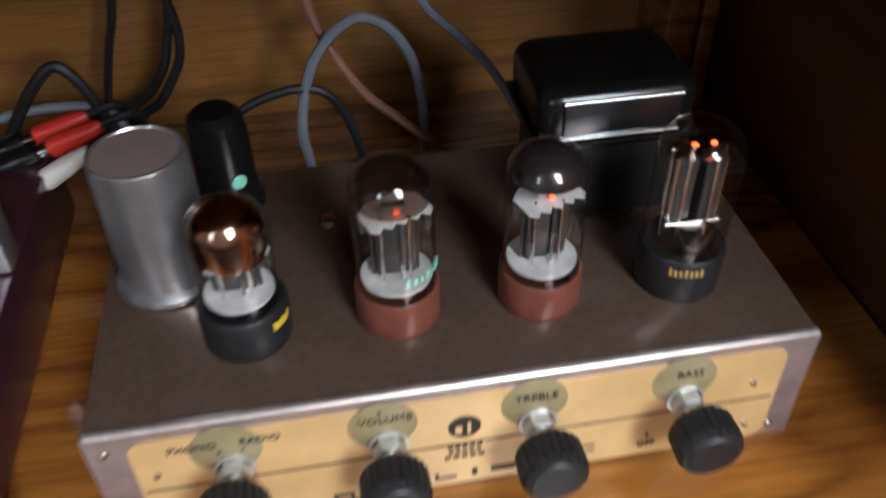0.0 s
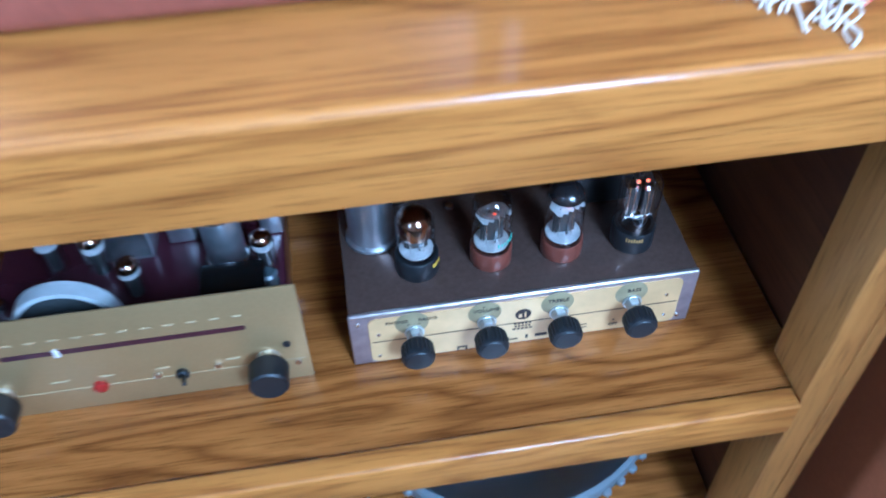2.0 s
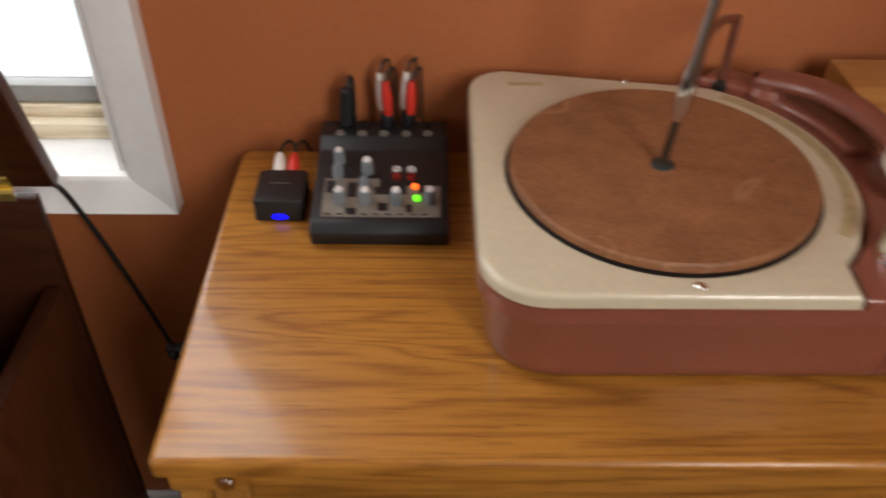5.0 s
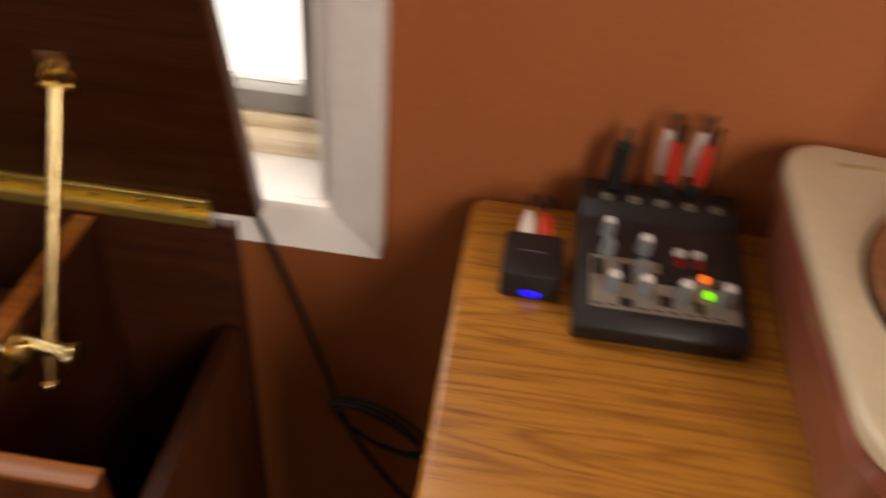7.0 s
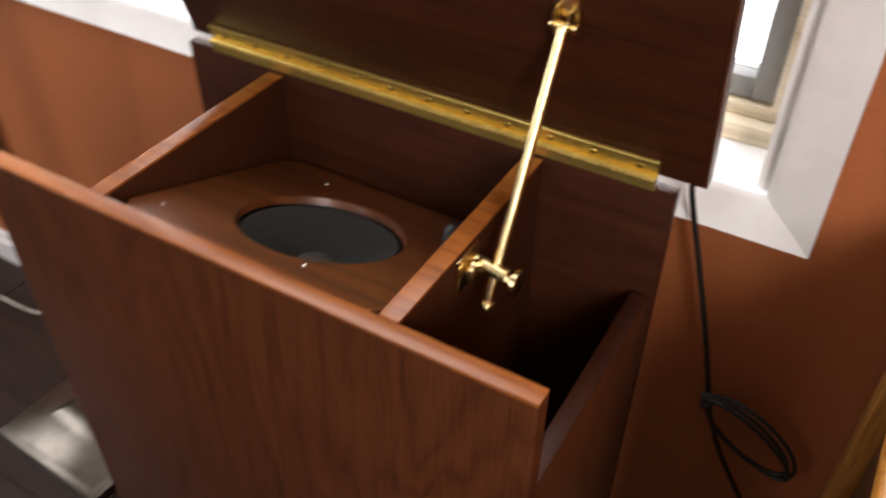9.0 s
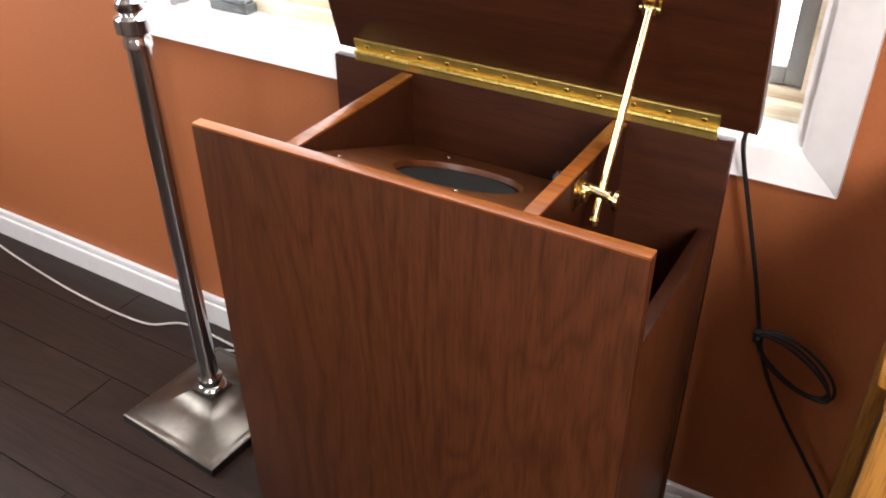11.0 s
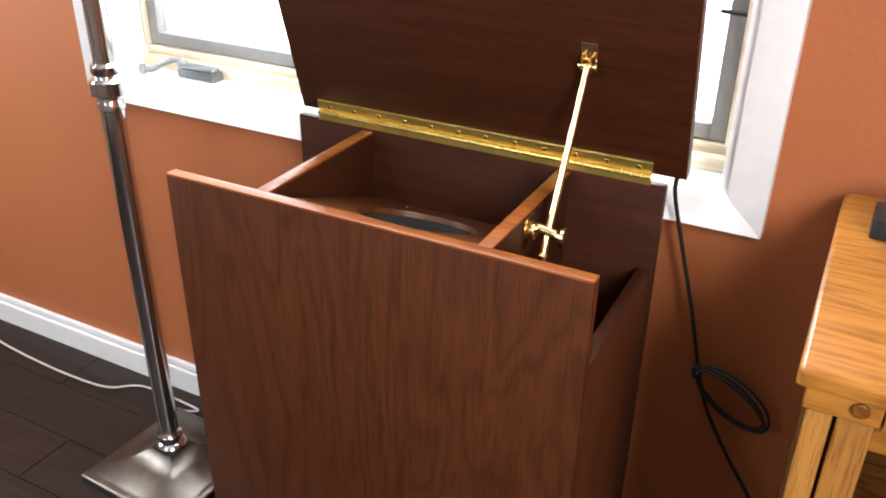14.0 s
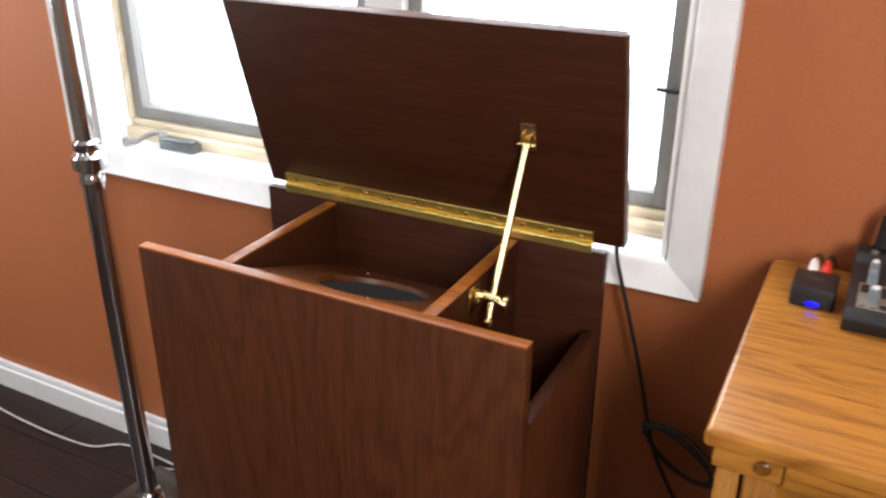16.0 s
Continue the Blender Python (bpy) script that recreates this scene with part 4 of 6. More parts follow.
part("case", mixer_case(), CHARCOAL, mixer, "black sloping mixer case")
SL = math.atan2(0.012, 0.102)
MF = Matrix.Translation((MX0, MY0 + 0.010, TOP + 0.0262)) @ Matrix.Rotation(SL, 4, "X")
W = MX1 - MX0
part("face_plate", moved(merged(box(0.010, W - 0.008, 0.004, 0.034, 0, 0.0008), box(0.010, 0.062, 0.034, 0.056, 0, 0.0008), box(0.088, W - 0.008, 0.034, 0.046, 0, 0.0008)), MF), SILVERFACE, mixer, "silver grey control area")


def pot(name, u, v, r, h, cap):
    k = part(name, moved(lathe([(r, 0), (r * 0.92, h * 0.8), (r * 0.75, h), (0, h)], (u, v, 0.0008), 16), MF), KNOBGREY, mixer)
    part("cap", moved(lathe([(r * 0.7, h), (r * 0.62, h + 0.0016), (0, h + 0.002)], (u, v, 0.0008), 14), MF), cap, k)


for u, v in ((0.050, 0.066), (0.026, 0.024), (0.050, 0.024), (0.079, 0.024), (0.110, 0.025)):
    pot("knob", u, v, 0.0060, 0.015, KNOBCAP)
pot("knob", 0.022, 0.080, 0.0055, 0.015, KNOBCAP)
pot("knob", 0.022, 0.060, 0.0055, 0.013, KNOBGREY)
pot("knob", 0.048, 0.045, 0.0052, 0.010, KNOBGREY)
for u0, u1, v0, v1 in ((0.012, 0.020, 0.036, 0.052), (0.032, 0.041, 0.030, 0.050), (0.058, 0.070, 0.034, 0.044), (0.062, 0.071, 0.012, 0.022), (0.088, 0.094, 0.010, 0.020), (0.032, 0.042, 0.008, 0.015), (0.100, 0.106, 0.036, 0.045)):
    part("printed_patch", moved(box(u0, u1, v0, v1, 0.0008, 0.0013), MF), CHARCOAL, mixer)
for i in range(9):
    part("printed_bar", moved(box(0.013 + 0.0112 * i, 0.0185 + 0.0112 * i, 0.0065, 0.0078, 0.0008, 0.0014), MF), CHARCOAL, mixer)
for u, v in ((0.084, 0.042), (0.070, 0.036)):
    part("push_button", moved(box(u - 0.0028, u + 0.0028, v - 0.0022, v + 0.0022, 0.0008, 0.0040, 0.0006), MF), BLACK, mixer)
for u in (0.078, 0.092):
    for v, c in ((0.068, MICA), (0.058, REDINK)):
        part("jack", moved(lathe([(0.0042, 0), (0.0042, 0.0035), (0.0022, 0.0035), (0.0022, 0.001), (0, 0.001)], (u, v, 0), 14), MF), c, mixer)
part("orange_light", moved(lathe([(0.0034, 0), (0.0034, 0.0025), (0, 0.004)], (0.096, 0.044, 0.0008), 12), MF), ORANGELED, mixer, "lit orange indicator")
part("green_light", moved(lathe([(0.0034, 0), (0.0034, 0.0025), (0, 0.004)], (0.098, 0.028, 0.0008), 12), MF), GREENLED, mixer, "lit green indicator")
for i in range(5):
    for k in range(2):
        part("socket", lathe([(0.0046, 0), (0.0046, 0.0020), (0.0028, 0.0020), (0.0028, 0.0006), (0, 0.0006)], (MX0 + 0.020 + 0.022 * i, MY1 - 0.010 - 0.017 * k, TOP + 0.0465), 14), SILVERFACE if k else BLACK, mixer)
ZP = TOP + 0.047
plugs_up = []
for n, (x, y, tilt) in enumerate(((0.150, -0.030, -4), (0.170, -0.028, 3))):
    T = Matrix.Translation((x, y - 0.002, ZP)) @ Matrix.Rotation(radians(tilt), 4, "Y") @ Matrix.Rotation(radians(-6), 4, "X")
    p = thing("phono_plug", (x, y, ZP), "red and white phono plug standing in the mixer", "plug", "plugs in the mixer")
    plugs_up.append(p)
    part("adapter", moved(lathe([(0.0056, 0), (0.0070, 0.004), (0.0072, 0.014), (0.0060, 0.0165), (0, 0.0165)], (0, 0, 0), 14), T), BLACK, p, "black jack adapter")
    for mat, name, dx, dy, top in ((REDPLUG, "red", 0.0022, -0.0050, 0.050), (WHITEPLUG, "white", -0.0030, 0.0052, 0.055)):
        side = T @ Matrix.Translation((dx, dy, 0))
        body = part("body", moved(lathe([(0.0036, 0.014), (0.0050, 0.018), (0.0056, 0.030), (0.0050, top - 0.012), (0.0034, top), (0, top)], (0, 0, 0), 16), side), mat, p, name + " plug body")
        q = side @ Vector((0, 0, top - 0.001))
        part("lead", tube([q, q + Vector((0.002, 0.002, 0.008)), q + Vector((0.006 + 0.002 * n, 0.008, 0.011)), q + Vector((0.009, 0.013, 0.002)), q + Vector((0.011, 0.014, -0.060))], 0.0014), CORD, body)
jp = thing("jack_plug", (0.108, -0.030, ZP), "black jack plug with its lead in the mixer", "plug", "plugs in the mixer")
part("body", rod((0.108, -0.030, ZP), (0.111, -0.027, ZP + 0.040), 0.0078, 16, 0.002), BLACK, jp)
part("lead", tube([(0.111, -0.027, ZP + 0.039), (0.1125, -0.023, ZP + 0.047), (0.114, -0.016, ZP + 0.046), (0.115, -0.0125, ZP + 0.030), (0.115, -0.0125, ZP - 0.02)], 0.0022), CORD, jp)
for ob in (mixer, jp, *plugs_up):
    ob.location += Vector((0.003, -0.004, -0.002))

# ---------- receiver box ----------
rx = thing("bluetooth_receiver", (0.053, -0.100, TOP), "small black receiver box with a glowing blue light", "receiver")
part("case", prism(rounded(0.029, 0.076, -0.137, -0.084, (0.005,) * 4, 5), TOP + 0.001, TOP + 0.024, 0.002), BLACK, rx, "black plastic case")
part("blue_light", moved(lathe([(0.0060, 0), (0.0058, 0.0015), (0.003, 0.0026), (0, 0.0028)], (0, 0, 0), 18), Matrix.Translation((0.0535, -0.1365, TOP + 0.0060)) @ Matrix.Rotation(radians(90), 4, "X") @ Matrix.Diagonal((1.25, 0.55, 1, 1))), BLUELED, rx, "lit blue indicator")
part("mark", merged(box(0.042, 0.0450, -0.108, -0.107, TOP + 0.0238, TOP + 0.0243), box(0.048, 0.053, -0.108, -0.107, TOP + 0.0238, TOP + 0.0243), box(0.056, 0.060, -0.108, -0.107, TOP + 0.0238, TOP + 0.0243)), KNOBGREY, rx, "faint grey printed bars")
for x, m in ((0.046, WHITEPLUG), (0.060, REDPLUG)):
    pl = thing("phono_plug", (x, -0.06, TOP + 0.01), ("white" if m is WHITEPLUG else "red") + " phono plug behind the receiver box", "plug", "plugs behind the receiver")
    part("body", lathe([(0, 0), (0.0056, 0), (0.0062, 0.010), (0.0048, 0.020), (0.003, 0.024), (0, 0.024)], (x, -0.083, TOP + 0.0165), 14, Matrix.Rotation(radians(-62), 4, "X")), m, pl)
    part("lead", tube([(x, -0.062, TOP + 0.027), (x, -0.050, TOP + 0.028), (x + 0.004, -0.024, TOP + 0.018), (x + 0.010, -0.022, TOP + 0.004)], 0.0015), CORD, pl)

# ---------- radio ----------
RX0, RX1, RYF, RYB, RZ0, RZ1 = 0.585, 0.799, -0.155, -0.030, TOP + 0.004, TOP + 0.1215
radio = thing("table_radio", (0.69, -0.09, TOP), "small wooden table radio with dark teal face", "radio")
part("top", box(RX0, RX1, RYF, RYB, RZ1 - 0.007, RZ1, 0.002), RADIOWOOD, radio, "pale cherry wood top")
part("bottom", box(RX0, RX1, RYF, RYB, RZ0, RZ0 + 0.008, 0.002), RADIOWOOD, radio)
for x0 in (RX0, RX1 - 0.008):
    part("side", box(x0, x0 + 0.008, RYF + 0.0005, RYB, RZ0 + 0.0081, RZ1 - 0.0071), RADIOWOOD, radio)
part("back", box(RX0 + 0.0081, RX1 - 0.0081, RYB - 0.006, RYB - 0.0005, RZ0 + 0.0081, RZ1 - 0.0071), RADIOWOOD, radio)
part("face", box(RX0 + 0.008, RX1 - 0.008, RYF + 0.004, RYF + 0.012, RZ0 + 0.008, RZ1 - 0.007), TEAL, radio, "dark teal front panel")
OUT = Matrix.Rotation(radians(90), 4, "X")
part("speaker_grille", lathe([(0, 0.0), (0.040, 0.0), (0.040, 0.0012), (0.038, 0.0016), (0, 0.0016)], (0.638, RYF + 0.004, 0.826), 36, OUT), BLACK, radio, "round dark speaker grille")
dial = part("dial", lathe([(0.032, 0.0), (0.032, 0.004), (0.030, 0.010), (0.027, 0.011), (0.020, 0.011)], (0.745, RYF + 0.004, 0.829), 40, OUT), PINKDIAL, radio, "pale tuning dial ring")
part("tuning_knob", lathe([(0.021, 0.010), (0.0205, 0.021), (0.0185, 0.0235), (0, 0.0235)], (0.745, RYF + 0.004, 0.829), 32, OUT), SAGE, dial, "sage green tuning knob")
for z in (0.855, 0.8085):
    part("knob", lathe([(0.0105, 0), (0.0100, 0.012), (0.0085, 0.0135), (0, 0.0135)], (0.7015, RYF + 0.004, z), 24, OUT), SAGE, radio, "small sage green knob")
for i in range(26):
    a = radians(-130 + 260 * i / 25)
    cx, cz = 0.745 + 0.0385 * math.sin(a), 0.829 + 0.0385 * math.cos(a)
    if cx < RX1 - 0.010:
        part("scale_mark", box(cx - 0.0011, cx + 0.0011, RYF + 0.0035, RYF + 0.0041, cz - 0.0009, cz + 0.0009), KNOBGREY, radio)
for z in (0.864, 0.835, 0.814, 0.784):
    part("printed_bar", box(0.692, 0.704, RYF + 0.0035, RYF + 0.0041, z - 0.001, z + 0.001), KNOBGREY, radio)
for x in (0.60, 0.784):
    for y in (-0.14, -0.04):
        part("foot", rod((x, y, TOP), (x, y, TOP + 0.005), 0.006), BLACK, radio)

# ---------- woven coaster ----------
coaster = thing("woven_coaster", (0.732, -0.313, TOP), "red and yellow woven coaster with cream cotton fringe", "coaster")
CL, CBK, CR, CFR = Vector((0.657, -0.303, TOP)), Vector((0.748, -0.243, TOP)), Vector((0.808, -0.325, TOP)), Vector((0.717, -0.382, TOP))


def cloth():
    bm, n = bmesh.new(), 20
    rows = []
    for i in range(n + 1):
        row = []
        for j in range(n + 1):
            u, v = i / n, j / n
            p = CL.lerp(CBK, u).lerp(CFR.lerp(CR, u), v)
            h = 0.0030 + 0.0012 * noise.noise(Vector((u * 3, v * 3, 1.7)))
            e = 0.0015 * noise.noise(Vector((u * 9, v * 9, 4.2)))
            row.append((p + Vector((e, e, h)), p + Vector((e, e, 0.0006))))
        rows.append(row)
    up = [[bm.verts.new(c[0]) for c in r] for r in rows]
    lo = [[bm.verts.new(c[1]) for c in r] for r in rows]
    for i in range(n):
        for j in range(n):
            bm.faces.new((up[i][j], up[i + 1][j], up[i + 1][j + 1], up[i][j + 1]))
            bm.faces.new((lo[i][j], lo[i][j + 1], lo[i + 1][j + 1], lo[i + 1][j]))
    for k in range(n):
        for a, b in (((k, 0), (k + 1, 0)), ((k, n), (k + 1, n)), ((0, k), (0, k + 1)), ((n, k), (n, k + 1))):
            bm.faces.new((up[a[0]][a[1]], up[b[0]][b[1]], lo[b[0]][b[1]], lo[a[0]][a[1]]))
    bmesh.ops.recalc_face_normals(bm, faces=bm.faces[:])
    return bm


part("mat", cloth(), WOVEN, coaster, "red and yellow woven cloth", 60)
rnd = random.Random(5)


def fringe(a, b, out):
    bms = []
    for i in range(44):
        p = a.lerp(b, (i + rnd.uniform(-0.3, 0.3)) / 43)
        d = (out + (b - a).normalized() * 0.028 * rnd.uniform(-0.55, 0.75)) * rnd.uniform(0.75, 1.25)
        side = Vector((rnd.uniform(-0.004, 0.004), rnd.uniform(-0.004, 0.004), 0))
        bms.append(tube([p + Vector((0, 0, 0.003)), p + d * 0.4 + side + Vector((0, 0, rnd.uniform(0.002, 0.006))), p + d * 0.8 - side + Vector((0, 0, 0.0025)), p + d + Vector((0, 0, 0.0012))], rnd.uniform(0.0007, 0.0012), 5, 3))
    return merged(*bms)


part("fringe", fringe(CL, CFR, Vector((-0.020, -0.021, 0))), FRINGE, coaster, "loose cream cotton fringe", 70)
part("fringe", fringe(CBK, CR, Vector((0.021, 0.012, 0))), FRINGE, coaster, "loose cream cotton fringe", 70)
part("hem", tube([CL + Vector((0, 0, 0.0025)), CL.lerp(CFR, 0.5) + Vector((0, 0, 0.003)), CFR + Vector((0, 0, 0.0025))], 0.0018), FRINGE, coaster)
part("hem", tube([CBK + Vector((0, 0, 0.0025)), CBK.lerp(CR, 0.5) + Vector((0, 0, 0.003)), CR + Vector((0, 0, 0.0025))], 0.0018), FRINGE, coaster)

# ---------- valve amplifier ----------
AX0, AX1, AYF, AYB, AZ0, AZ1 = 0.4542, 0.7172, -0.3187, -0.1760, SHELF, 0.4990
amp = thing("valve_amplifier", (0.585, -0.255, SHELF), "brown metal valve amplifier with gold face and four knobs", "amplifier")
part("chassis", merged(box(AX0, AX1, AYF + 0.0015, AYB, AZ0 + 0.002, AZ1, 0.0012)), BROWNMETAL, amp, "brown hammered steel chassis")
part("front_edge", merged(box(AX0 - 0.0004, AX1 + 0.0004, AYF - 0.0005, AYF + 0.0014, AZ0 + 0.001, AZ1 - 0.0006, 0.0006)), GREYEDGE, amp, "bare grey front sheet")
part("bright_edge", box(AX0 - 0.0003, AX1 + 0.0003, AYF - 0.0010, AYF + 0.0034, AZ1 - 0.0030, AZ1 + 0.0009, 0.0019, 4), BRIGHTEDGE, amp, "rounded front edge with its highlight lightened in")
FY = AYF - 0.0006


def plate_outline():
    return rounded(0.4675, 0.7060, AZ0 + 0.003, AZ1 - 0.0045, (0.006,) * 4, 5)


fp = part("face_plate", moved(prism(plate_outline(), 0, 0.0009), Matrix.Translation((0, FY, 0)) @ FRONT), GOLDPLATE, amp, "worn gold face plate")
FZ = (AZ0 + AZ1) / 2
part("line", box(0.469, 0.7045, FY - 0.0012, FY - 0.0008, FZ - 0.0022, FZ - 0.0015), INK, fp)
KNOBX = (0.5010, 0.5555, 0.6107, 0.6677)
for x in KNOBX:
    part("tarnish", lathe([(0, 0), (0.0125, 0), (0.0122, 0.0002), (0, 0.0002)], (x - 0.0015, FY - 0.0009, AZ1 - 0.0138), 28, OUT), TARNISH, fp, "round tarnished patch")


def word(text, x, z, size):
    part("lettering", lettering(text, size, Matrix.Translation((x, FY - 0.0013, z)) @ FRONT), INK, fp)


word("PHONO", 0.4886, AZ1 - 0.0108, 0.0046)
word("RADIO", 0.5115, AZ1 - 0.0108, 0.0046)
word("VOLUME", 0.5550, AZ1 - 0.0108, 0.0050)
word("TREBLE", 0.6098, AZ1 - 0.0108, 0.0050)
word("BASS", 0.6680, AZ1 - 0.0108, 0.0050)
word("OFF", 0.6560, AZ0 + 0.0095, 0.0042)
for x, z in ((0.497, -0.0150), (0.505, -0.0150), (0.553, -0.0068), (0.6560, -0.0440)):
    part("dot", box(x - 0.0006, x + 0.0006, FY - 0.0014, FY - 0.0008, AZ1 + z - 0.0006, AZ1 + z + 0.0006), INK, fp)
part("emblem", moved(merged(lathe([(0, 0), (0.0062, 0), (0.0060, 0.0003), (0, 0.0003)], (0, 0, 0), 28)), Matrix.Translation((0.5835, FY - 0.0009, AZ1 - 0.0218)) @ OUT), INK, fp, "round dark emblem")
part("emblem_shape", merged(box(0.5800, 0.5825, FY - 0.0016, FY - 0.0011, AZ1 - 0.0245, AZ1 - 0.0208), box(0.5845, 0.5857, FY - 0.0016, FY - 0.0011, AZ1 - 0.0250, AZ1 - 0.0190)), GOLDPLATE, fp)
for i, (w, z) in enumerate(((0.014, 0.0326), (0.013, 0.0358), (0.016, 0.0390))):
    for k in range(5):
        x0 = 0.584 - w / 2 + w * k / 5
        part("printed_bar", box(x0, x0 + w / 5 * 0.72, FY - 0.0013, FY - 0.0008, AZ1 - z - 0.0008, AZ1 - z + 0.0008), INK, fp)
for x0, x1, z0, z1 in ((0.533, 0.541, 0.0062, 0.0078), (0.533, 0.5345, 0.0035, 0.0062), (0.5395, 0.541, 0.0035, 0.0062), (0.572, 0.5735, 0.0070, 0.0105), (0.5735, 0.5805, 0.0070, 0.0082), (0.5865, 0.5885, 0.0070, 0.0110), (0.594, 0.6035, 0.0075, 0.0105), (0.6255, 0.635, 0.0102, 0.0108), (0.6255, 0.635, 0.0138, 0.0144)):
    part("printed_bar", box(x0, x1, FY - 0.0013, FY - 0.0008, AZ0 + z0, AZ0 + z1), INK, fp)
for x, z in ((0.4745, 0.036), (0.695, 0.037), (0.4735, 0.010), (0.697, 0.012)):
    part("rivet", lathe([(0.0016, 0), (0.001, 0.0012), (0, 0.0014)], (x, FY - 0.0008, AZ0 + z), 10, OUT), STEEL, fp)
part("screw", lathe([(0.002, 0), (0.0014, 0.001), (0, 0.0012)], (0.7085, AYF - 0.0005, AZ0 + 0.008), 10, OUT), STEEL, amp)
part("screw", lathe([(0.002, 0), (0.0014, 0.001), (0, 0.0012)], (0.460, AYF - 0.0005, AZ1 - 0.009), 10, OUT), STEEL, amp)


def control_knob(x, z, y):
    """Fluted knob on a threaded bush with a hexagon nut, axis towards the front."""
    M = Matrix.Translation((x, y, z)) @ OUT
    nut = part("hex_nut", moved(merged(lathe([(0.0072, 0), (0.0074, 0.0010), (0.0074, 0.0020), (0.0062, 0.0022)], (0, 0, 0), 24), lathe([(0.0062, 0.002), (0.0062, 0.0062), (0.0050, 0.0070), (0.0036, 0.0070)], (0, 0, 0), 6)), M), GREYNUT, amp, "pale zinc hexagon nut", 25)
    part("shaft", moved(lathe([(0.0036, 0.006), (0.0036, 0.018)], (0, 0, 0), 14), M), STEEL, nut)
    bm = bmesh.new()
    n, prof = 48, ((0.0108, 0.0135), (0.0122, 0.0150), (0.0124, 0.0245), (0.0112, 0.0270), (0.0100, 0.0275))
    rows = []
    for k, (r, h) in enumerate(prof):
        flute = 0.0009 if 1 <= k <= 2 else 0.0
        rows.append([bm.verts.new(((r - flute * (i % 2)) * math.cos(math.tau * i / n), (r - flute * (i % 2)) * math.sin(math.tau * i / n), h)) for i in range(n)])
    for a, b in zip(rows, rows[1:]):
        for i in range(n):
            bm.faces.new((a[i], a[(i + 1) % n], b[(i + 1) % n], b[i]))
    bm.faces.new(rows[0][::-1])
    bm.faces.new(rows[-1])
    bmesh.ops.recalc_face_normals(bm, faces=bm.faces[:])
    k = part("knob", moved(bm, M), BLACK, amp, "black fluted knob", 20)
    part("knob_face", moved(lathe([(0.0098, 0.0274), (0.0090, 0.0282), (0, 0.0286)], (0, 0, 0), 28), M), BLACK, k)


GREYNUT = speckled("pale_zinc", (0.60, 0.60, 0.56), 0.35, 0.7, 0.15, 120, 0.05)
for x in KNOBX:
    control_knob(x, AZ1 - 0.0238, FY - 0.0008)
part("top_screw", lathe([(0.004, 0), (0.0034, 0.002), (0, 0.003)], (0.5439, -0.2193, AZ1), 14), STEEL, amp)
for x, y in ((0.47, -0.31), (0.70, -0.31), (0.47, -0.20), (0.70, -0.20)):
    part("foot", rod((x, y, SHELF), (x, y, SHELF + 0.004), 0.006), BLACK, amp)

AT = AZ1 + 0.0003


